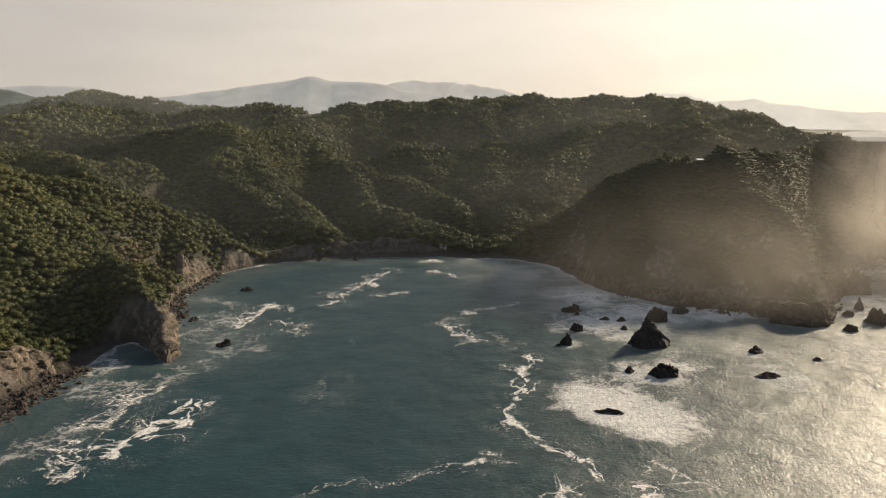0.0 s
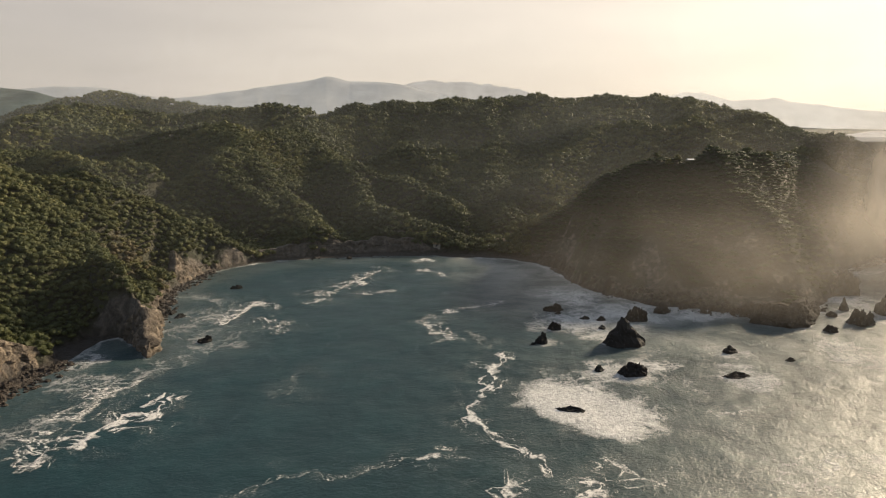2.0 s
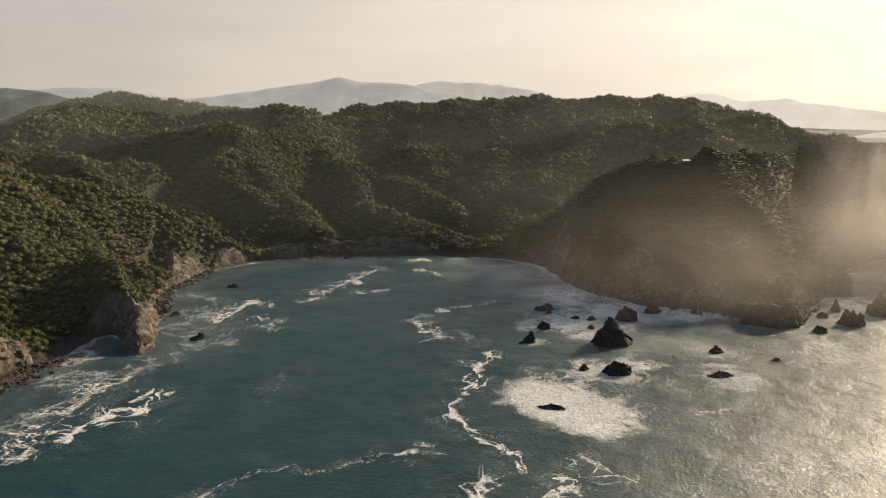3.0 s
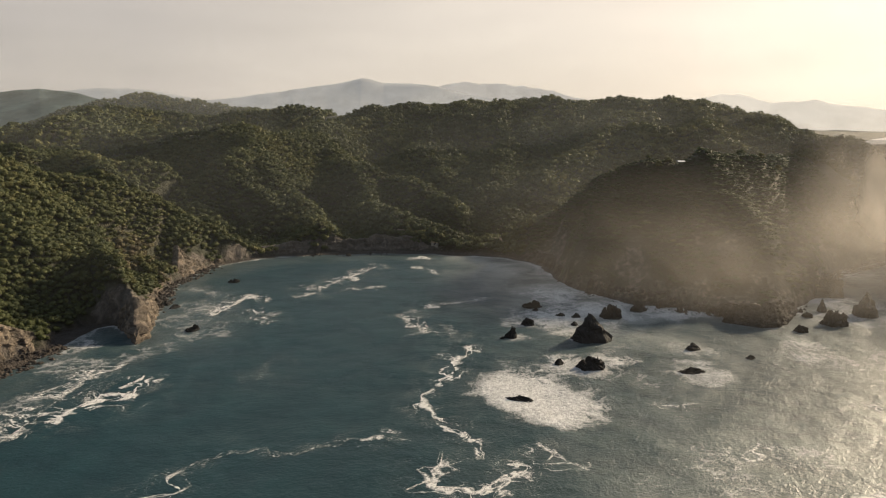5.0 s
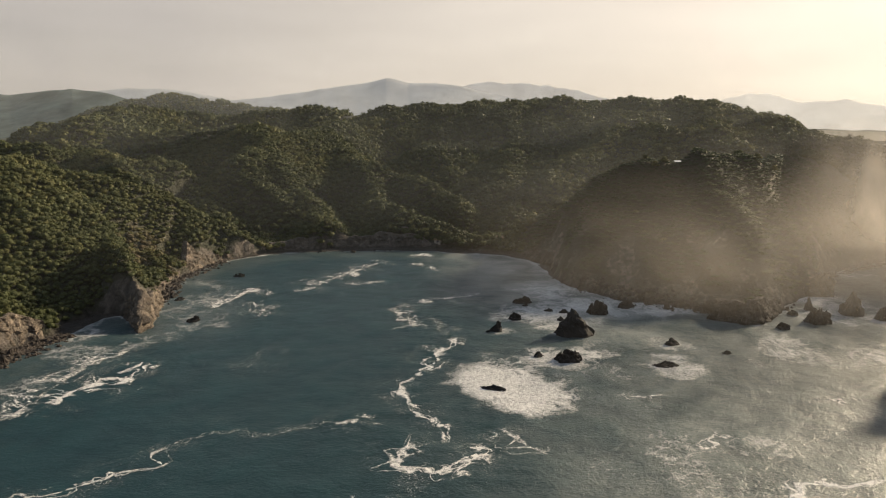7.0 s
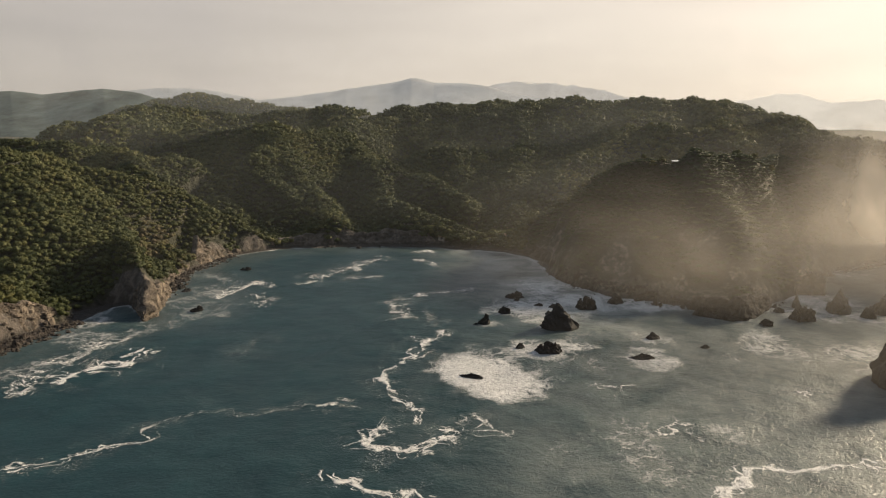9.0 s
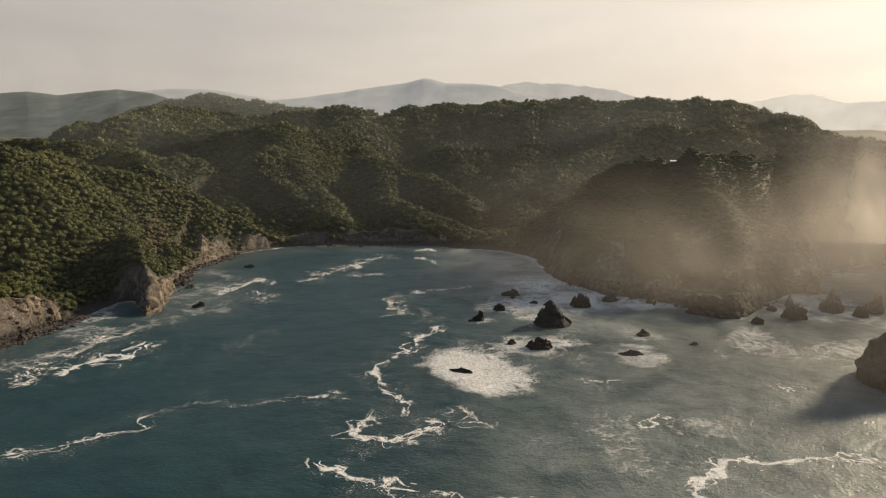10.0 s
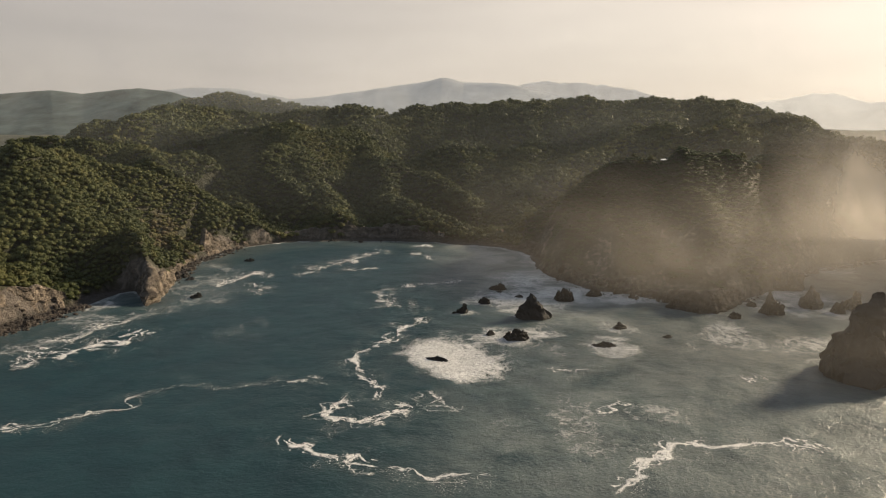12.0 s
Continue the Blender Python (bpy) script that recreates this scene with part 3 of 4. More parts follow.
def sea(x, y):
    d, beach, cliff = inland(x, y)
    lump, lump2 = fbm(x, y, 30, 3, 51), fbm(x, y, 9, 3, 54)
    wx, wy = x + 5 * fbm(x, y, 16, 4, 52) + 2.6 * fbm(x, y, 6, 2, 55), y + 5 * fbm(x, y, 16, 4, 53) + 2.6 * fbm(x, y, 6, 2, 56)
    foam = (0.66 + 0.35 * lump2) * np.exp(-np.clip(-d, 0, None) / (4.0 + 3.0 * lump))
    foam = np.maximum(foam, 0.55 * np.exp(-np.clip(-d, 0, None) / 14) * smooth(20, 90, x) * (1 - smooth(330, 600, x)))
    foam = np.maximum(foam, 0.5 * np.exp(-np.clip(-d, 0, None) / 16) * (1 - smooth(-130, -100, x)) * (1 - smooth(380, 430, y)))
    drift, line = np.full(x.shape, 50.0), np.zeros(x.shape)
    for nodes, width, weight in FOAM_LINES:
        off, reach = beside(wx, wy, nodes)
        strength = weight * reach * np.exp(-(off / (2.6 * width + 2.5)) ** 2)
        better = strength > line
        drift, line = np.where(better, off / width, drift), np.maximum(line, strength)
    for cx, cy, r, weight in FOAM_SPOTS:
        dist = np.hypot(wx - cx, wy - cy) * (1 + 0.45 * lump2 + 0.3 * lump)
        foam = np.maximum(foam, weight * 0.85 * (1 - smooth(0.25 * r, 1.5 * r, dist)))
    churn = np.zeros(x.shape)
    for cx, cy, rx, ry, weight in CHURN:
        dist = np.hypot((wx - cx) / rx, (wy - cy) / ry) * (1 + 0.25 * lump2 + 0.15 * lump)
        churn = np.maximum(churn, weight * (1 - smooth(0.55, 1.15, dist)))
    web = 0.47 * smooth(0.0, 0.45, fbm(x, y, 45, 3, 57)) * smooth(-10, 40, x) * (1 - smooth(150, 230, x)) * smooth(120, 150, y) * (1 - smooth(300, 350, y))
    web = np.maximum(web, 0.68 * smooth(-0.1, 0.4, fbm(x, y, 60, 3, 58)) * smooth(40, 110, x) * (1 - smooth(380, 470, y)))
    web = np.maximum(web, 0.52 * smooth(-0.3, 0.3, fbm(x, y, 40, 3, 59)) * smooth(-60, -30, d) * (1 - smooth(-95, -60, x)) * (1 - smooth(380, 420, y)))
    foam = np.maximum(foam, web)
    near = 1 - smooth(500, 900, np.hypot(x - 60, y - 300))
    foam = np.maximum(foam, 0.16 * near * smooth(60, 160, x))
    z = 0.35 * fbm(x, y, 22, 3, 60) * near
    milk_sheen = 0.55 * smooth(-110, -40, d) * smooth(-25, 55, x + 0.35 * (y - 420) + 25 * lump) * (1 - smooth(105, 165, x + 20 * lump)) * smooth(240, 330, y + 20 * lump)
    # paler towards positive x: bright sheen of the sunward water, put into colour
    milk_sheen = np.maximum(milk_sheen, 0.27 * smooth(20, 120, x + 30 * lump) * smooth(100, 160, y))
    milk_sheen = np.maximum(milk_sheen, 0.12 * smooth(-40, -5, d) * (1 - smooth(-60, 0, x)))
    return z, {"foam": foam * (near > 0), "churn": churn, "drift": drift, "line": line, "milk_sheen": milk_sheen * near, "wind": 0.58 + 0.42 * smooth(-50, 90, x + 20 * lump)}


water = new("water", sheet("water", steps(-180, 330, 1.8, -9000, 9000), steps(90, 540, 1.8, -9000, 9000), sea, WATER))
tagged(water, "dark teal sea water with lacy white foam in a bay", "water", kind="structure")


# ---- far ranges ----
def mountain_range(name, crest, spread, foot, mat, label, seed):
    """A long ridge through the nodes of its crest, with folded flanks to both sides."""
    crest = np.array(crest, float)
    s = np.concatenate([[0], np.cumsum(np.hypot(*np.diff(crest[:, :2], axis=0).T))])
    n = 360
    t = np.linspace(0, s[-1], n)
    line = np.stack([np.interp(t, s, crest[:, k]) for k in range(3)], -1)
    back = np.array([line[:, 0] - 56, line[:, 1] + 17]).T
    back /= np.linalg.norm(back, axis=1)[:, None]
    rows = np.array([-1.0, -0.88, -0.76, -0.66, -0.56, -0.47, -0.39, -0.31, -0.24, -0.18, -0.12, -0.06, 0.0, 0.08])
    verts = []
    for r in rows:
        fold = 1 + 0.35 * fbm(t, np.full(n, r * 900.0), spread * 0.7, 4, seed) * (r != 0)
        p = line.copy()
        p[:, :2] += back * (r * spread * fold)[:, None]
        p[:, 2] = foot + (line[:, 2] - foot) * (1 - abs(r)) ** 1.25
        p[:, 2] += fbm(t, np.full(n, r * 700.0), spread * 0.3, 4, seed + 3) * (line[:, 2] - foot) * ((0.03 + 0.12 * min(abs(r), 0.35)) if r else 0.045)
        verts.append(p)
    verts = np.concatenate(verts)
    i = (np.arange(len(rows) - 1)[:, None] * n + np.arange(n - 1)[None]).reshape(-1)
    ob = new(name, raw_mesh(name, verts, np.stack([i, i + 1, i + n + 1, i + n], -1), mat, None, True))
    return tagged(ob, label, "mountains", kind="structure")


# haze painted in: each range has its own pale tint and glows by itself
FAR_1 = hazed_material("far_blue_haze", (0.150, 0.150, 0.147), 0.75)
FAR_2 = hazed_material("far_pale_haze", (0.26, 0.24, 0.215), 0.75)
FAR_3 = hazed_material("far_warm_haze", (0.40, 0.355, 0.295), 0.85)
FAR_4 = hazed_material("far_green_haze", (0.034, 0.041, 0.038), 0.6, 0.4)
RANGE_A = [(-2412, 3917, 133), (-2146, 4074, 161), (-1887, 4205, 176), (-1703, 4286, 198), (-1480, 4372, 230), (-1281, 4437, 266), (-1129, 4480, 295), (-1006, 4500, 313),
           (-861, 4500, 284), (-682, 4500, 290), (-505, 4500, 266), (-329, 4500, 224), (-154, 4500, 180), (191, 4500, 106)]
RANGE_B = [(-871, 4541, 210), (-588, 4589, 262), (-376, 4614, 297), (-233, 4625, 294), (-21, 4633, 280), (191, 4631, 237), (400, 4619, 182), (705, 4584, 140)]
RANGE_C = [(801, 4569, 157), (1083, 4512, 199), (1172, 4490, 222), (1291, 4458, 211), (1438, 4414, 165), (1573, 4368, 177), (1652, 4339, 182), (1782, 4288, 154),
           (1901, 4237, 138), (2094, 4146, 108), (2760, 3700, 100)]
RANGE_D = [(-3276, 2450, 137), (-2880, 2550, 152), (-2537, 2600, 167), (-2387, 2600, 176), (-2255, 2600, 187), (-2101, 2600, 171), (-1960, 2600, 181), (-1824, 2600, 195), (-1666, 2600, 177), (-1576, 2600, 153), (-1488, 2600, 131), (-1374, 2600, 83)]
RANGE_E = [(-2791, 3647, 183), (-2537, 3833, 226), (-2402, 3923, 238), (-2262, 4009, 237), (-2114, 4091, 222), (-1962, 4169, 192), (-1749, 4200, 130)]
RANGE_F = [(1063, 2500, -10), (1159, 2500, 21), (1280, 2500, 40), (1478, 2450, 47), (1875, 2300, 67)]
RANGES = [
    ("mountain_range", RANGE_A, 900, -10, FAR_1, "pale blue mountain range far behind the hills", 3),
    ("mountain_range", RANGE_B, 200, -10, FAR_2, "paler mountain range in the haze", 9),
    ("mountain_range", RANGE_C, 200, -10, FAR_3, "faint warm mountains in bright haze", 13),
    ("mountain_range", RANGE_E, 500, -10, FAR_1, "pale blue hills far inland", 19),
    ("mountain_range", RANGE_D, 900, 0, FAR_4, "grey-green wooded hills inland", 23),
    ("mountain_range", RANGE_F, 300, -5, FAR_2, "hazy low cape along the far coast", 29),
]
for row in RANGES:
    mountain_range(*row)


# ---- woods ----
def ball(level):
    bm = bmesh.new()
    bmesh.ops.create_icosphere(bm, subdivisions=level, radius=1.0)
    v = np.array([p.co[:] for p in bm.verts])
    f = np.array([[p.index for p in q.verts] for q in bm.faces])
    bm.free()
    return v, f


def crown(rng, level, tufts, size):
    """A crown of unit radius: a lumpy heart and many small leaf tufts standing out from it."""
    v, f = ball(level)
    lobes = rng.normal(size=(5, 3))
    lobes /= np.linalg.norm(lobes, axis=1)[:, None]
    lobes[:, 2] = np.abs(lobes[:, 2]) * 0.8
    lift = lambda p: 0.62 + 0.42 * np.clip(np.max(p @ lobes.T, axis=1), 0, 1) ** 3
    v = v * (lift(v) * 0.86 + rng.uniform(-0.07, 0.07, len(v)))[:, None]
    n = rng.normal(size=(tufts, 3))
    n[:, 2] = np.abs(n[:, 2]) * 0.9 - 0.25
    n /= np.linalg.norm(n, axis=1)[:, None]
    c = n * (lift(n) * rng.uniform(0.8, 1.12, tufts))[:, None]
    m = n + 0.42 * rng.normal(size=n.shape)
    m /= np.linalg.norm(m, axis=1)[:, None]
    a = np.cross(m, rng.normal(size=n.shape))
    a /= np.linalg.norm(a, axis=1)[:, None]
    b = np.cross(m, a)
    r = size * rng.uniform(0.6, 1.3, tufts)[:, None]
    tri = np.stack([c + a * r, c - 0.5 * a * r + 0.87 * b * r, c - 0.5 * a * r - 0.87 * b * r], 1).reshape(-1, 3)
    faces = np.arange(tufts * 3).reshape(-1, 3) + len(v)
    verts = np.concatenate([v, tri])
    verts[:, 2] *= 0.86
    return verts, np.concatenate([f, faces])


def wood(name, box, gap, radius, level, tufts, size, mat, label, seed, keep, tall=1.0):
    """A wood over a box of the plan: jittered crowns where keep() lets them grow."""
    rng = np.random.default_rng(seed)
    x0, y0, x1, y1 = box
    gx, gy = np.meshgrid(np.arange(x0, x1, gap), np.arange(y0, y1, gap * 0.87))
    gx[1::2] += gap / 2
    x, y = gx.ravel() + rng.uniform(-0.42, 0.42, gx.size) * gap, gy.ravel() + rng.uniform(-0.42, 0.42, gx.size) * gap
    z, bare, beach, d = height(x, y)
    ok = (bare < 0.45 + 0.3 * fbm(x, y, 12, 2, seed)) & ~beach & (d > 2) & keep(x, y, z)
    x, y, z = x[ok], y[ok], z[ok]
    n = len(x)
    r = radius * rng.uniform(0.62, 1.2, n) * (1 + 0.32 * fbm(x, y, 30, 3, seed + 1))
    kinds = [crown(rng, level, tufts, size) for _ in range(10)]
    pick, turn = rng.integers(0, 10, n), rng.uniform(0, 6.283, n)
    tone = np.clip(0.42 + 0.5 * fbm(x, y, 60, 3, seed + 2) + 0.13 * rng.normal(size=n), 0, 0.86)
    dry = np.hypot(x + 192, (y - 395) * 0.8) / 22 + 0.6 * fbm(x, y, 12, 2, seed + 3)
    tone = np.where(dry < 0.75, np.clip(1.0 - 0.15 * rng.uniform(0, 1, n), 0, 1), tone)
    V, F, T, base = [], [], [], 0
    for k, (v, f) in enumerate(kinds):
        who = np.flatnonzero(pick == k)
        c, s = np.cos(turn[who])[:, None], np.sin(turn[who])[:, None]
        p = np.stack([v[:, 0] * c - v[:, 1] * s, v[:, 0] * s + v[:, 1] * c, np.broadcast_to(v[:, 2], (len(who), len(v)))], -1)
        stretch = rng.uniform(0.8, 1.3, len(who)) * tall
        p = p * r[who][:, None, None]
        p[..., 2] *= stretch[:, None]
        p += np.stack([x[who], y[who], z[who] + r[who] * stretch * 0.75], -1)[:, None, :]
        V.append(p.reshape(-1, 3))
        F.append((f[None] + (np.arange(len(who)) * len(v))[:, None, None] + base).reshape(-1, 3))
        T.append(np.repeat(tone[who], len(v)))
        base += len(who) * len(v)
    ob = new(name, raw_mesh(name, np.concatenate(V), np.concatenate(F), mat, {"tone": np.concatenate(T)}, False))
    return tagged(ob, label, "forest", kind="stuff")


anywhere = lambda x, y, z: np.isfinite(z)
on_head = lambda x, y: (x > 40 + 0.2 * (y - 480)) & (y < 548 + 0.25 * (x - 60))
wood("forest", (-345, 205, -105, 505), 2.9, 2.6, 2, 90, 0.18, LEAF, "dense green broadleaf forest on the near coastal slope", 11, lambda x, y, z: (x < -118) & (y < 505 + 0.5 * (x + 118)), 0.95)
wood("forest", (-430, 350, 60, 740), 3.6, 3.2, 1, 56, 0.24, LEAF, "dense green forest on the spurs behind the bay", 12, lambda x, y, z: ~on_head(x, y) & ((x > -118) | (y >= 505 + 0.5 * (x + 118))), 0.95)
wood("forest", (-240, 740, 440, 1000), 4.8, 3.7, 1, 34, 0.32, LEAF, "dark green forest on the long main ridge", 13, lambda x, y, z: (z > 25) & (y < 960))
wood("forest", (60, 545, 440, 740), 4.6, 3.6, 1, 36, 0.32, LEAF, "dark green forest below the main ridge", 14, lambda x, y, z: ~on_head(x, y))
wood("forest", (-950, 505, -430, 740), 6.0, 4.4, 1, 18, 0.40, LEAF, "green forest on inland hills", 15, anywhere)
wood("forest", (-1100, 740, -240, 1620), 7.2, 5.2, 1, 16, 0.40, LEAF, "green forest on far inland hills", 16, lambda x, y, z: z > 40)
wood("scrub", (40, 345, 330, 570), 2.9, 2.3, 1, 34, 0.28, SCRUB, "low dry scrub and grass on the steep headland", 17, lambda x, y, z: on_head(x, y) & (fbm(x, y, 16, 3, 77) + 0.022 * (z - 34) > -0.35), 0.5)


# ---- rocks in the sea ----
def rock_mesh(name, seed, kind, mat, around=44, rings=15):
    """A rough rock of unit width and height. kind 0: drawn up to a point; 1: blocky, with several tops; 2: low and long; 3: a steep tower."""
    a = np.arange(around) / around * 2 * np.pi
    r = np.linspace(0, 1, rings) ** 0.9
    R, A = np.meshgrid(r[1:], a, indexing="ij")
    out = 1 + 0.22 * fbm(np.cos(A) * 1.6 + seed * 7, np.sin(A) * 1.6, 1.0, 4, seed)
    x, y = 0.5 * R * np.cos(A) * out, 0.5 * R * np.sin(A) * out
    ridge = 1 - np.abs(fbm(x * 7 + seed, y * 7, 1.0, 4, seed + 5)) * 2
    lump = fbm(x * 4.3 + seed * 3, y * 4.3, 1.0, 4, seed + 9)
    if kind == 0:
        z = (1 - R) ** 0.95 * (0.98 + 0.12 * lump) + 0.24 * (ridge - 0.5) * np.sqrt(1 - R) * np.clip(R * 3, 0, 1)
    elif kind == 1:
        z = (1 - R ** 2.6) ** 0.8 * np.clip(0.55 + 1.15 * lump + 0.55 * (ridge - 0.5), 0.1, 1.25)
    elif kind == 2:
        z = (1 - R ** 2) * np.clip(0.55 + 0.8 * lump + 0.4 * (ridge - 0.5), 0.05, 1.2)
    else:
        z = np.clip(1.04 - np.sqrt(R ** 2 + 0.05), 0, 1) ** 0.92 * (1.16 + 0.10 * lump) + 0.12 * (ridge - 0.5) * np.sqrt(1 - R)
    side = 1 + (0.07 if kind == 3 else 0.16) * fbm(np.cos(A) * 2.2 + seed, z * 5 + np.sin(A) * 2.2, 1.0, 4, seed + 13) * smooth(0.1, 0.5, R)
    x, y = x * side, y * side
    z = z - 0.25 * smooth(0.9, 1.0, R)
    verts = np.concatenate([[[0, 0, float(z[0].mean()) + 0.02]], np.stack([x, y, z], -1).reshape(-1, 3)])
    for k, p in enumerate(verts):
        q = Vector(p) + Vector((seed * 1.7, seed * 0.9, 0))
        away = min(1.0, max(0.0, p[2] + 0.3) * 3)
        verts[k] = Vector(p) + (noise.noise_vector(q * 4.5) * 0.085 + noise.noise_vector(q * 11) * 0.045) * away
    tris = []
    for k in range(around):
        n = (k + 1) % around
        tris.append((0, 1 + k, 1 + n))
        for q in range(rings - 2):
            p = 1 + q * around
            tris += [(p + k, p + around + k, p + around + n), (p + k, p + around + n, p + n)]
    return raw_mesh(name, verts, np.array(tris), mat)


ROCKS = [  # x, y, width, depth, height, turn, kind
    (76.3, 314.1, 19, 15, 13.0, 10, 0), (73.5, 275.7, 13, 9, 5.0, 20, 1), (60.5, 279.4, 6, 4, 2.4, 60, 2), (44.5, 238.5, 12, 4, 1.6, -10, 2), (120.4, 305.1, 8, 6, 3.6, 40, 0),
    (113.8, 275.3, 13, 6, 2.2, 5, 2), (49.2, 368.2, 12, 7, 3.6, 0, 1), (47.3, 334.4, 7, 6, 4.0, 30, 1), (39.4, 313.5, 7.5, 6, 4.6, 70, 1), (89.9, 352, 12, 9, 8.0, 15, 1)]
ROCKS_2 = [
    (105.6, 368.2, 11, 8, 6.0, 50, 0), (64.1, 353.5, 6, 4, 1.6, 0, 2), (72, 351.7, 6, 4, 2.2, 25, 2), (70.2, 336.7, 5, 4, 2.4, 80, 0), (-113.9, 304.7, 8, 6, 2.8, 35, 1),
    (-134.4, 403.6, 8, 5, 2.6, 10, 1), (-142.2, 342.7, 8, 5, 2.2, 60, 2), (-149.8, 348.2, 7, 5, 3.0, 100, 1), (202.8, 378.2, 5, 5, 7.5, 0, 0), (199.5, 352.8, 14, 11, 8.5, 30, 1)]
ROCKS_3 = [
    (222.9, 373.9, 16, 13, 13.0, 70, 0), (234.4, 363.9, 8, 7, 6.5, 20, 1), (244, 375.1, 13, 11, 9.0, 45, 1), (218.5, 415.7, 24, 18, 15.0, 15, 1), (142.7, 295.9, 5, 4, 1.6, 0, 2),
    (178.9, 339.3, 7, 6, 3.5, 20, 1), (51.2, 361.7, 4, 3, 1.5, 0, 2), (35.4, 310.6, 3, 2.5, 1.2, 0, 2), (148.6, 352, 8, 7, 4.0, 60, 1), (191.2, 365.8, 6, 5, 3.0, 0, 1)]
KINDS = [rock_mesh("sea_rock", 3, 0, ROCK), rock_mesh("sea_rock", 8, 1, ROCK), rock_mesh("sea_rock", 14, 2, ROCK), rock_mesh("sea_rock", 21, 1, ROCK)]
LABELS = ["dark pointed wet rock standing in white foam", "rough dark wet rock in foaming water", "low dark rock awash in white foam"]
for i, (x, y, w, dp, h, turn, kind) in enumerate(ROCKS + ROCKS_2 + ROCKS_3):
    ob = new("sea_rock", KINDS[3 if kind == 1 and i % 2 else kind])
    ob.matrix_world = pose(x, y, -0.2, 0, 0, turn) @ Matrix.Diagonal((w, dp, h, 1))
    tagged(ob, LABELS[kind], "rock", "rocks in the bay")

tower = new("rock_tower", rock_mesh("rock_tower", 5, 3, STACK, 72, 30))
tower.matrix_world = pose(219.5, 266, -0.5, 0, 0, 30) @ Matrix.Diagonal((39, 38, 34, 1))
tagged(tower, "tall steep grey-brown rock rising alone from the sea", "sea rock")


# ---- boulders along the shore ----
BOULDER = rock_material("boulder_rock", (0.018, 0.016, 0.014), (0.045, 0.038, 0.032), (0.10, 0.083, 0.068))
BOULDERS = [rock_mesh("boulder", 31 + k, (1, 0, 2, 1)[k], BOULDER, 16, 7) for k in range(4)]
rng = np.random.default_rng(44)
SHORES = [((-188.1, 187.3), (-163.9, 223.6), 26, 7), ((-163.9, 223.6), (-163.9, 250.7), 34, 7), ((-163.9, 250.7), (-159.2, 271.8), 24, 5), ((-132, 291.2), (-147.5, 328.6), 22, 4), ((-147.5, 328.6), (-165.1, 382.1), 34, 5),
          ((-165.1, 382.1), (-165.8, 441), 26, 5), ((-53.5, 504.8), (-113.7, 489.3), 12, 4), ((64.7, 432), (104.5, 376.6), 30, 6), ((104.5, 376.6), (148.3, 365.1), 34, 6), ((174.5, 352.4), (205.1, 399.7), 12, 4), ((235, 455.3), (297.3, 518), 26, 6)]
for a, b, count, wide in SHORES:
    for k in range(count):
        s, off = rng.uniform(0, 1), rng.normal() * wide * 0.5
        dx, dy = b[0] - a[0], b[1] - a[1]
        n = math.hypot(dx, dy)
        x, y = a[0] + dx * s - dy / n * off, a[1] + dy * s + dx / n * off
        z = float(height(np.array([x]), np.array([y]))[0][0])
        w = float(rng.uniform(0.9, 2.0) * (1.9 if rng.uniform() < 0.15 else 1.0))
        ob = new("boulder", BOULDERS[int(rng.integers(0, 4))])
        ob.matrix_world = pose(x, y, max(z, -0.5) - 0.2, 0, 0, float(rng.uniform(0, 360))) @ Matrix.Diagonal((w * 1.5, w * 1.2, w * float(rng.uniform(0.6, 1.1)), 1))
        tagged(ob, "dark wet boulder on the stony shore", "boulder", "boulders along the shore")



def rubble(label, a, b, count, wide, seed):
    """A band of loose stones too many to count, along a line of the shore."""
    rng = np.random.default_rng(seed)
    V, F, base = [], [], 0
    shapes = []
    for k in range(5):
        v, f = ball(1)
        v = v * (1 + 0.3 * rng.uniform(-1, 1, len(v)))[:, None] * np.array([1.0, 0.8, 0.65])
        shapes.append((v, f))
    s, off = rng.uniform(0, 1, count), rng.normal(size=count) * wide * 0.4
    dx, dy = b[0] - a[0], b[1] - a[1]
    n = math.hypot(dx, dy)
    x, y = a[0] + dx * s - dy / n * off, a[1] + dy * s + dx / n * off
    z = height(x, y)[0]
    for k in range(count):
        v, f = shapes[int(rng.integers(0, 5))]
        t, w = rng.uniform(0, 6.28), rng.uniform(0.35, 1.0) ** 2 * 1.5 + 0.25
        c, q = math.cos(t), math.sin(t)
        p = np.stack([v[:, 0] * c - v[:, 1] * q, v[:, 0] * q + v[:, 1] * c, v[:, 2]], -1) * w
        V.append(p + (x[k], y[k], max(z[k], -0.4) + 0.15 * w))
        F.append(f + base)
        base += len(v)
    ob = new("rubble", raw_mesh("rubble", np.concatenate(V), np.concatenate(F), BOULDER))
    return tagged(ob, label, "stones", kind="stuff")


rubble("dark wet stones heaped along the foot of the cliff", (-191.2, 182.3), (-164.8, 224.6), 260, 9, 1)
rubble("dark wet stones heaped along the foot of the cliff", (-167, 222.8), (-164.8, 252.6), 420, 9, 2)
rubble("dark wet stones heaped along the foot of the cliff", (-165.9, 250.6), (-159.2, 273.7), 260, 7, 3)
rubble("dark stones on the narrow shore", (-147.6, 326.8), (-166.8, 386.6), 300, 6, 4)
rubble("dark stones on the narrow shore", (-166.8, 386.6), (-164.6, 447.3), 260, 6, 5)
rubble("dark stones at the foot of the headland", (78.6, 406.6), (148.3, 367), 240, 7, 6)
rubble("dark stones on the far shore", (235, 455.3), (297.3, 518), 200, 7, 7)


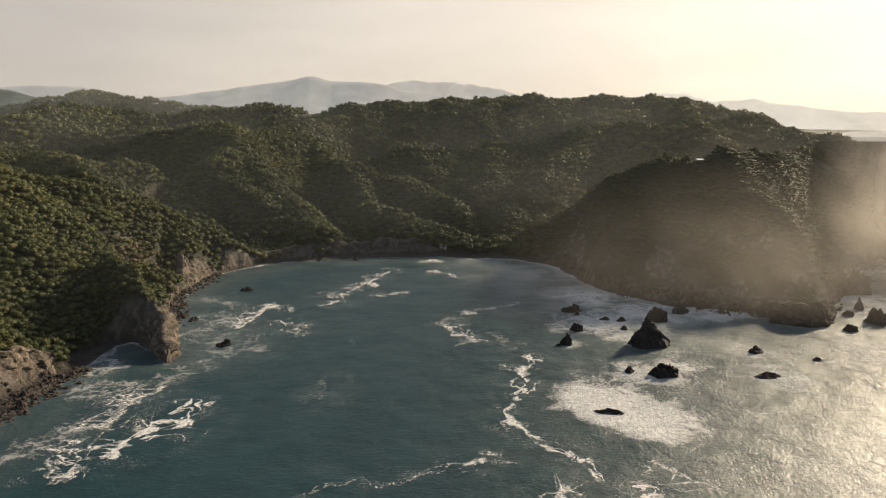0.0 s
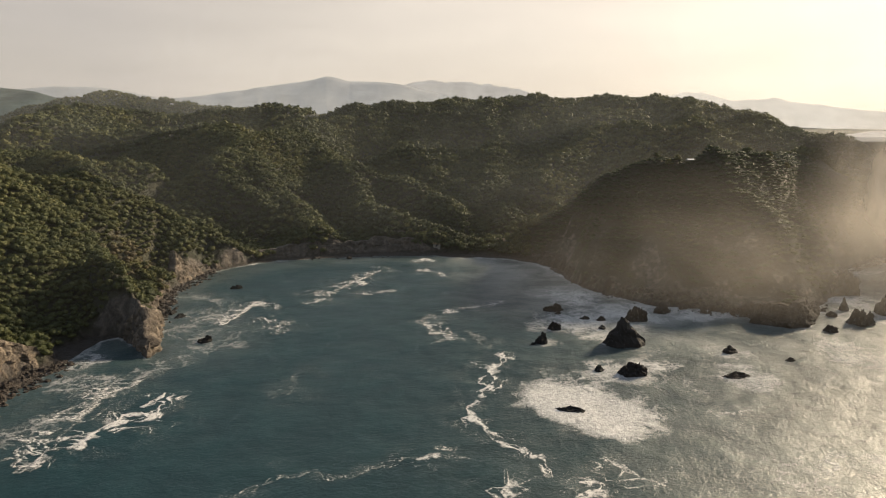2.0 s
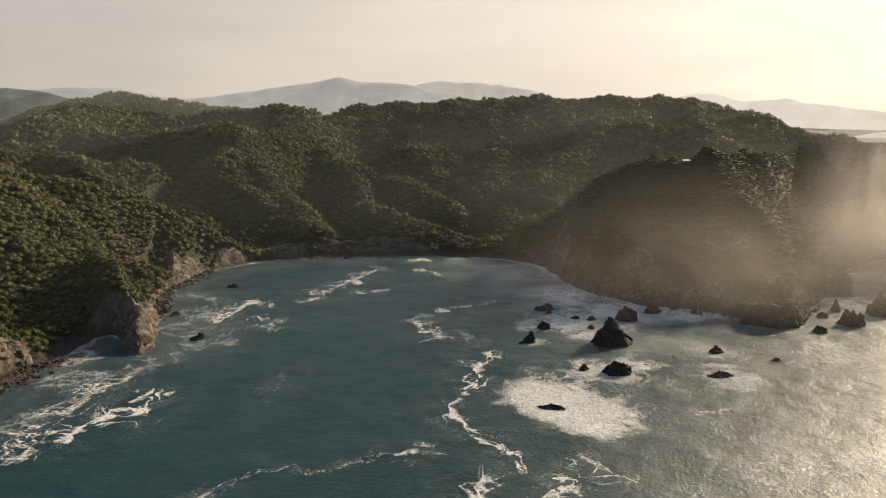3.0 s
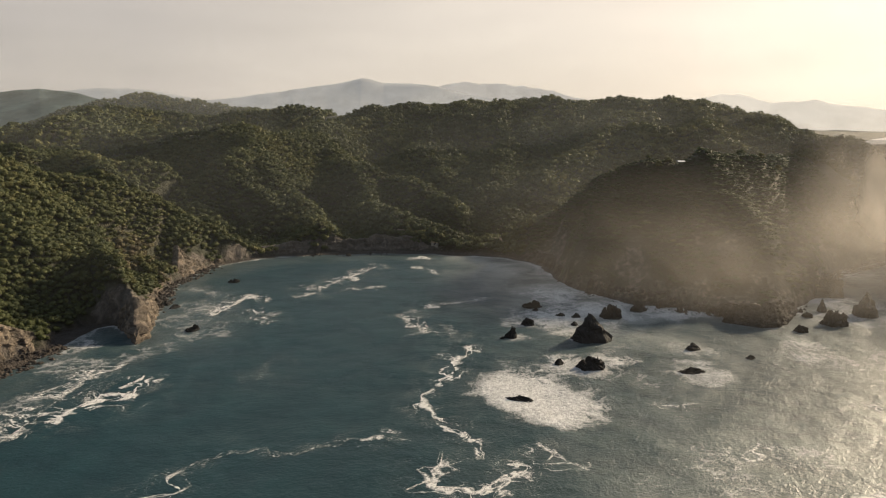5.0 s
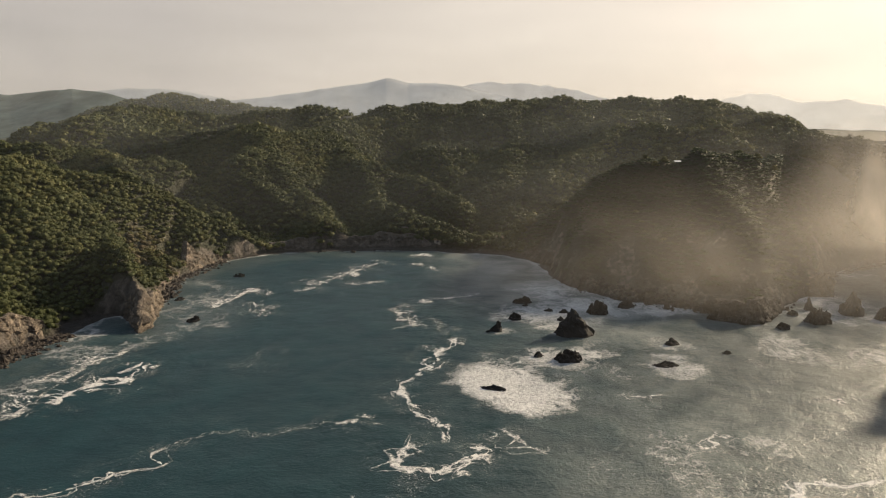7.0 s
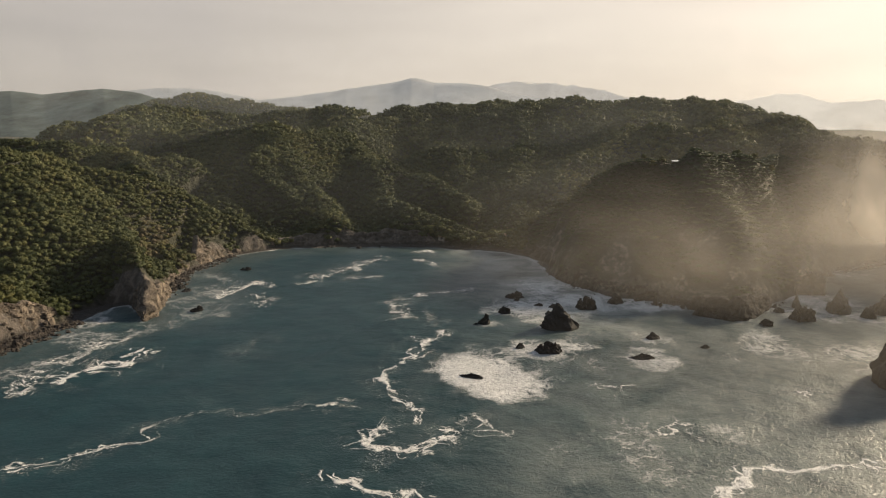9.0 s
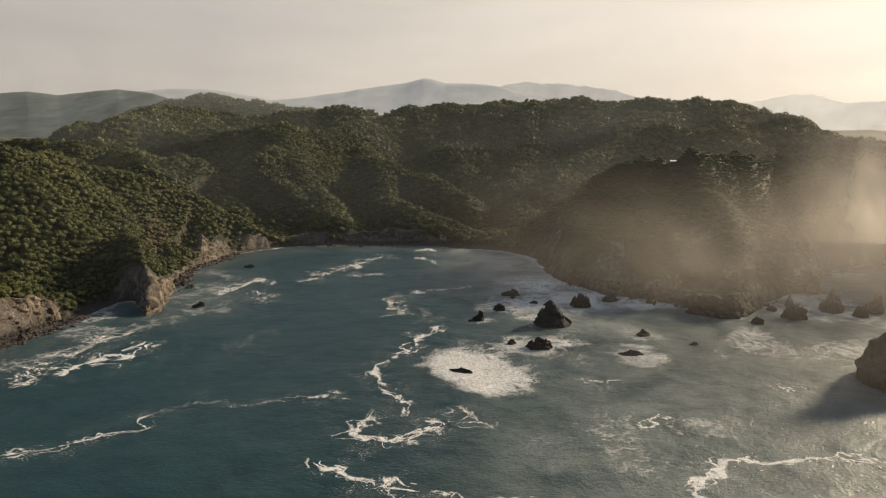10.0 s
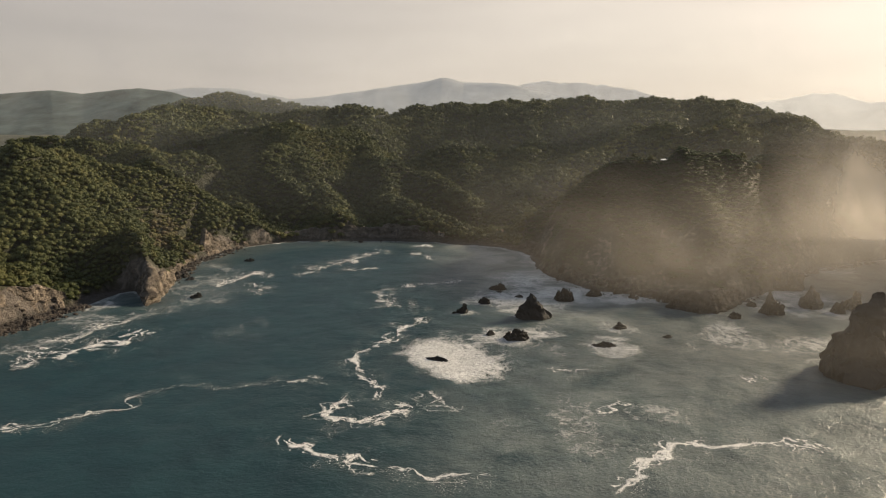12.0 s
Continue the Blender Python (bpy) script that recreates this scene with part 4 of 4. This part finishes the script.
# ---- cliff faces ----
def cliff_face(nodes, seed, lean=0.35, mat=CLIFF):
    """A craggy rock face above the line of its nodes x, y, height, the sea on the right hand."""
    nodes = np.array(nodes, float)
    s = np.concatenate([[0], np.cumsum(np.hypot(*np.diff(nodes[:, :2], axis=0).T))])
    t = np.arange(0, s[-1], 0.7)
    line = np.stack([np.interp(t, s, nodes[:, k]) for k in range(3)], -1)
    tang = np.gradient(line[:, :2], axis=0)
    tang = np.stack([np.convolve(np.pad(tang[:, k], 4, "edge"), np.ones(9) / 9, "valid") for k in range(2)], -1)
    tang /= np.linalg.norm(tang, axis=1)[:, None]
    out = np.stack([tang[:, 1], -tang[:, 0]], -1)
    v = np.concatenate([np.linspace(-0.12, 1, 22), [1.02, 0.98, 0.8]])
    T, Vv = np.meshgrid(t, v, indexing="ij")
    top = (line[:, 2] * (1 + 0.35 * fbm(t + seed * 50, t * 0 + 3, 11, 3, seed)))[:, None]
    z = top * Vv
    rib = 1 - 2 * np.abs(fbm(T + seed * 31, z * 0.35 + T * 0.2, 7, 4, seed + 1))
    block = fbm(T + seed * 17, z * 1.4, 2.6, 3, seed + 2)
    push = 1.5 * rib + 0.9 * block + 0.35 * np.sign(fbm(T, z * 3, 5, 2, seed + 4)) - lean * np.clip(z, 0, None)
    push = push - np.array([0.0] * 22 + [1.2, 3.0, 6.0])[None]
    x, y = line[:, 0][:, None] + out[:, 0][:, None] * push, line[:, 1][:, None] + out[:, 1][:, None] * push
    n, m = T.shape
    i = (np.arange(n - 1)[:, None] * m + np.arange(m - 1)[None]).reshape(-1)
    ob = new("cliff_face", raw_mesh("cliff_face", np.stack([x, y, z], -1).reshape(-1, 3), np.stack([i, i + m, i + m + 1, i + 1], -1), mat))
    return tagged(ob, "bare craggy rock face above the sea", "cliff", kind="structure")


cliff_face([(-152.5, 306, 9), (-145.5, 299.5, 20), (-137.9, 291.1, 11), (-130.3, 282.6, 2.5), (-130.1, 290.3, 6), (-135.5, 304.4, 12), (-144.7, 325.9, 9), (-150.1, 337.9, 4)], 1, 0.3)
cliff_face([(-210.9, 167.4, 14), (-191.9, 192.1, 16), (-174.3, 225.5, 17), (-173.8, 250.5, 15), (-168.1, 269.8, 7)], 2, 0.5)
cliff_face([(-149.3, 332.3, 4), (-159.4, 349.9, 4), (-169.9, 382, 3.5), (-172.7, 409.3, 6), (-171, 418.4, 17), (-171, 427.5, 7), (-167.9, 450, 6), (-147.4, 482, 5)], 3, 0.4)
cliff_face([(-147, 485, 6), (-120.4, 498, 9), (-93, 509.5, 8), (-66, 517, 12), (-42, 518, 10), (-28, 519, 4)], 4, 0.35, GREY_CLIFF)
cliff_face([(44.1, 498.1, 5), (50.9, 485.8, 9), (62.6, 464.5, 8), (69.6, 432.1, 5), (90.4, 399.4, 3)], 5, 0.5, STACK)
cliff_face([(146.2, 370.7, 5), (150.6, 350.2, 10), (161.7, 343.7, 11), (170.7, 345.8, 11), (179.4, 358.2, 10), (188.9, 377, 6)], 6, 0.35, STACK)


# ---- single trees on the rims ----
BARK = plain("bark", (0.10, 0.08, 0.06), 0.95, 0.35, 6.0)


def part(name, bm, mat, parent, label=""):
    me = bpy.data.meshes.new(name)
    bm.to_mesh(me)
    bm.free()
    me.materials.append(mat)
    ob = new(name, me)
    ob.parent = parent
    return tagged(ob, label)


def stem(bm, a, b, r0, r1, sides=7):
    """A tapered limb from a to b."""
    a, b = Vector(a), Vector(b)
    turn = (b - a).to_track_quat("Z", "Y").to_matrix()
    rings = [[bm.verts.new(p + turn @ Vector((r * math.cos(k / sides * 6.2832), r * math.sin(k / sides * 6.2832), 0))) for k in range(sides)] for p, r in ((a, r0), ((a + b) / 2, (r0 + r1) / 2), (b, r1))]
    for lo, hi in zip(rings[:-1], rings[1:]):
        for k in range(sides):
            bm.faces.new((lo[k], lo[(k + 1) % sides], hi[(k + 1) % sides], hi[k]))
    bm.faces.new(rings[-1])


def make_tree(seed, radius):
    rng = np.random.default_rng(seed)
    root = new("tree")
    top = radius * 1.5
    bm = bmesh.new()
    stem(bm, (0, 0, -0.6), (0.1, 0.1, top * 0.62), 0.24, 0.13)
    part("trunk", bm, BARK, root, "grey-brown tapered trunk")
    for k in range(4):
        bm = bmesh.new()
        ang = k * 1.57 + float(rng.uniform(-0.4, 0.4))
        stem(bm, (0.05, 0.05, top * (0.4 + 0.06 * k)), (math.cos(ang) * radius * 0.62, math.sin(ang) * radius * 0.62, top * (0.85 + 0.1 * (k % 2))), 0.10, 0.03, 5)
        part("limb", bm, BARK, root)
    V, F, base = [], [], 0
    for k in range(5):
        v, f = crown(rng, 1, 70, 0.36)
        ang = k * 1.2566 + float(rng.uniform(-0.4, 0.4))
        away = 0.0 if k == 4 else 0.5
        c = np.array([math.cos(ang) * radius * away, math.sin(ang) * radius * away, top * (1.22 if k == 4 else 0.92 + 0.14 * float(rng.uniform(-1, 1)))])
        V.append(v * radius * float(rng.uniform(0.52, 0.7)) + c)
        F.append(f + base)
        base += len(v)
    V = np.concatenate(V)
    leaves = new("crown", raw_mesh("crown", V, np.concatenate(F), LEAF, {"tone": np.full(len(V), rng.uniform(0.3, 0.8))}))
    leaves.parent = root
    tagged(leaves, "uneven green leafy crown")
    return tagged(root, "green broadleaf tree at the edge of the wood", "tree", "single trees on the slopes")


TREES = [make_tree(90 + k, r) for k, r in enumerate((2.6, 3.1, 2.3, 3.6))]
GROVES = [(-172.9, 326.4, 16, 20), (-191.1, 261.8, 18, 14), (-174.5, 386.5, 12, 16), (-157.7, 452.8, 12, 10), (-37, 523.6, 22, 16), (10.7, 530.8, 14, 8), (39.3, 516.6, 10, 6), (136, 496.6, 22, 8), (194.5, 493.4, 20, 5), (-113.3, 506.9, 20, 8)]
first = [True] * len(TREES)
for gx, gy, spread, count in GROVES:
    for k in range(count):
        x, y = gx + float(rng.normal()) * spread * 0.5, gy + float(rng.normal()) * spread * 0.4
        z, bare, beach, d = (float(v[0]) for v in height(np.array([x]), np.array([y])))
        if d < 4 or bare > 0.4 or beach:
            continue
        m = pose(x, y, z, 0, 0, float(rng.uniform(0, 360)))
        q = int(rng.integers(0, len(TREES)))
        if first[q]:
            TREES[q].matrix_world, first[q] = m, False
        else:
            copy_thing(TREES[q], m)


# ---- houses ----
WHITE, PLASTER, THATCH, DARK = plain("white_sheet", (0.78, 0.78, 0.76), 0.5, 0.06), plain("plaster", (0.26, 0.235, 0.20), 0.9, 0.12), plain("thatch", (0.30, 0.22, 0.13), 1.0, 0.35, 5.0), plain("dark_opening", (0.02, 0.02, 0.022), 0.4, 0.1)
STONE = plain("terrace_stone", (0.2, 0.17, 0.135), 0.95, 0.3, 1.5)


def box(bm, x0, y0, z0, x1, y1, z1):
    vs = [bm.verts.new(p) for p in ((x0, y0, z0), (x1, y0, z0), (x1, y1, z0), (x0, y1, z0), (x0, y0, z1), (x1, y0, z1), (x1, y1, z1), (x0, y1, z1))]
    for f in ((3, 2, 1, 0), (4, 5, 6, 7), (0, 1, 5, 4), (1, 2, 6, 5), (2, 3, 7, 6), (3, 0, 4, 7)):
        bm.faces.new([vs[k] for k in f])
    return bm


def gable(bm, w, d, z, rise, lap, thick):
    """A roof of two slopes with eaves."""
    hx, hy = w / 2 + lap, d / 2 + lap
    prof = [(-hy, z - lap * rise / (d / 2)), (0, z + rise), (hy, z - lap * rise / (d / 2)), (hy, z - lap * rise / (d / 2) - thick), (0, z + rise - thick), (-hy, z - lap * rise / (d / 2) - thick)]
    ends = [[bm.verts.new((sx * hx, py, pz)) for py, pz in prof] for sx in (-1, 1)]
    for k in range(6):
        bm.faces.new((ends[0][k], ends[0][(k + 1) % 6], ends[1][(k + 1) % 6], ends[1][k]))
    bm.faces.new((ends[0][0], ends[0][5], ends[0][4], ends[0][1]))
    bm.faces.new((ends[0][1], ends[0][4], ends[0][3], ends[0][2]))
    bm.faces.new((ends[1][0], ends[1][1], ends[1][4], ends[1][5]))
    bm.faces.new((ends[1][1], ends[1][2], ends[1][3], ends[1][4]))
    return bm


def house(name, x, y, z, w, d, h, turn, wall_mat, roof_mat, rise, label, windows=2, open_front=False):
    root = new(name)
    if open_front:
        part("back_wall", box(bmesh.new(), -w / 2, d / 2 - 0.15, -1.5, w / 2, d / 2, h), wall_mat, root)
        for sx in (-1, 1):
            for sy in (-1, 1):
                part("post", box(bmesh.new(), sx * (w / 2 - 0.2) - 0.09, sy * (d / 2 - 0.3) - 0.09, -1.5, sx * (w / 2 - 0.2) + 0.09, sy * (d / 2 - 0.3) + 0.09, h), wall_mat, root)
    else:
        t = 0.2
        part("front_wall", box(bmesh.new(), -w / 2, -d / 2, -2, w / 2, -d / 2 + t, h), wall_mat, root)
        part("back_wall", box(bmesh.new(), -w / 2, d / 2 - t, -2, w / 2, d / 2, h), wall_mat, root)
        for sx in (-1, 1):
            part("side_wall", box(bmesh.new(), min(sx * w / 2, sx * (w / 2 - t)), -d / 2 + t, -2, max(sx * w / 2, sx * (w / 2 - t)), d / 2 - t, h), wall_mat, root)
        part("door", box(bmesh.new(), -0.5, -d / 2 - 0.03, 0, 0.5, -d / 2 + 0.01, 2.05), DARK, root, "dark doorway")
        for k in range(windows):
            cx = -w / 2 + w * (k + 0.5) / windows + (0.9 if abs(-w / 2 + w * (k + 0.5) / windows) < 0.9 else 0)
            part("window", box(bmesh.new(), cx - 0.6, -d / 2 - 0.03, 0.9, cx + 0.6, -d / 2 + 0.01, 2.0), DARK, root, "dark glazed window")
    part("roof", gable(bmesh.new(), w, d, h + 0.08, rise, 0.5, 0.14), roof_mat, root)
    root.matrix_world = pose(x, y, z, 0, 0, turn)
    return tagged(root, label, "house")


at = lambda x, y: float(height(np.array([float(x)]), np.array([float(y)]))[0][0])
house("shelter", 18.4, 519, at(18.4, 519) + 0.4, 8.5, 5, 2.6, -8, PLASTER, WHITE, 0.5, "open beach shelter with a white sheet roof behind the beach", 0, True)
house("hut", 24, 530, at(24, 530) + 0.3, 5, 4, 2.3, 12, PLASTER, THATCH, 1.5, "small hut with a thatched roof among the trees", 1)
house("hut", -23.5, 522, at(-23.5, 522) + 0.3, 5, 4, 2.3, -10, PLASTER, THATCH, 1.4, "small brown-roofed hut above the beach", 1)
house("villa", 147, 484, at(147, 484) - 0.9, 3.8, 3.4, 2.4, 8, PLASTER, WHITE, 0.5, "white flat-roofed house on top of the headland", 4)
terrace = new("terrace_wall")
part("wall_course", box(bmesh.new(), -7, -0.3, -2, 7, 0.3, 1.6), STONE, terrace)
part("coping", box(bmesh.new(), -7.1, -0.4, 1.6, 7.1, 0.4, 1.75), STONE, terrace, "pale coping stones")
terrace.matrix_world = pose(-50, 529, at(-50, 529), 0, 0, 4)
tagged(terrace, "pale stone terrace wall in a clearing above the cliff", "wall")


# ---- sea mist and haze sheets ----
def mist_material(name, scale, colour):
    """Thin drifting spray, and haze put on as tinted sheets: the sun and sky light it from both sides."""
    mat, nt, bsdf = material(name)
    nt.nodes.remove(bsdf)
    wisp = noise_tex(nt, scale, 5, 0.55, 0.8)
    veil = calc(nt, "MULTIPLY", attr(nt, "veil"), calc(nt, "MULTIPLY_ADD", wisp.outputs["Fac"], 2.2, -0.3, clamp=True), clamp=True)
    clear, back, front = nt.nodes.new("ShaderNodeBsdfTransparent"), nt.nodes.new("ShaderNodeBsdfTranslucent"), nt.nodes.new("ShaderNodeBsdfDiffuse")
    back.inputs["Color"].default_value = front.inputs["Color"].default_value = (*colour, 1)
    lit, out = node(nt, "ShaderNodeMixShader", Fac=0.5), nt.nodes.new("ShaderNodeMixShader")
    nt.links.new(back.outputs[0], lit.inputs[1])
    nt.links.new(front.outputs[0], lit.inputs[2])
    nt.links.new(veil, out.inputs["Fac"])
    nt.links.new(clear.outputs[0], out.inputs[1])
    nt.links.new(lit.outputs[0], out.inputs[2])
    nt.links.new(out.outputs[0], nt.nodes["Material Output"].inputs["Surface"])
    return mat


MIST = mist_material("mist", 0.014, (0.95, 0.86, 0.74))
# bluish tint painted in for the haze between the eye and the hills
AIR = mist_material("painted_haze", 0.01, (0.80, 0.84, 0.86))


def mist_bank(a, b, foot, top, weight, seed, peak=0.35, bulge=20, ends=(0.3, 0.3), mat=None):
    """A billowing veil of spray, or with AIR a painted sheet of haze, from a to b in the plan, thin at every edge."""
    n, m = 48, 28
    u, v = np.meshgrid(np.linspace(0, 1, n), np.linspace(0, 1, m))
    x, y = a[0] + (b[0] - a[0]) * u, a[1] + (b[1] - a[1]) * u
    z = foot + (top - foot) * v
    y = y + bulge * fbm(u * 5 + seed, v * 3, 1.0, 3, seed) + bulge * np.sin(3.1 * u)
    edge = smooth(0, ends[0], u) * (1 - smooth(1 - ends[1], 1, u)) if ends[1] else smooth(0, ends[0], u)
    veil = weight * edge * smooth(0, peak, v) * (1 - smooth(peak, 1, v))
    i = (np.arange(m - 1)[:, None] * n + np.arange(n - 1)[None]).reshape(-1)
    faces = np.stack([i, i + 1, i + n + 1, i + n], -1)
    ob = new("mist_haze_sheet", raw_mesh("mist_haze_sheet", np.stack([x, y, z], -1).reshape(-1, 3), faces, mat or MIST, {"veil": veil}, True))
    return tagged(ob, "thin bluish sheet standing in for hazy air over the hills" if mat else "thin sunlit veil of sea spray and haze", "mist", kind="stuff")


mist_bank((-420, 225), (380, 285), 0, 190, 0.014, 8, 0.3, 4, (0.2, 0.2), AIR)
mist_bank((-10, 326), (330, 334), 0, 92, 0.135, 1, 0.32, 4, (0.42, 0.3))
mist_bank((40, 185), (330, 205), 0, 66, 0.055, 12, 0.35, 6, (0.5, 0.2))
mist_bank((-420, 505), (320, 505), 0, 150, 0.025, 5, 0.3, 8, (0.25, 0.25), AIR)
mist_bank((150, 212), (330, 222), 0, 62, 0.06, 9, 0.35, 5, (0.5, 0.2))
mist_bank((70, 328), (350, 338), 0, 90, 0.13, 11, 0.4, 4, (0.45, 0.25))
mist_bank((178, 392), (480, 430), 0, 115, 0.4, 2, 0.4, 6, (0.3, 0.3))
mist_bank((206, 455), (560, 560), 0, 125, 0.68, 3, 0.35, 10, (0.25, 0.3))
mist_bank((60, 600), (760, 620), 0, 160, 0.09, 4, 0.3, 20, (0.6, 0.2))
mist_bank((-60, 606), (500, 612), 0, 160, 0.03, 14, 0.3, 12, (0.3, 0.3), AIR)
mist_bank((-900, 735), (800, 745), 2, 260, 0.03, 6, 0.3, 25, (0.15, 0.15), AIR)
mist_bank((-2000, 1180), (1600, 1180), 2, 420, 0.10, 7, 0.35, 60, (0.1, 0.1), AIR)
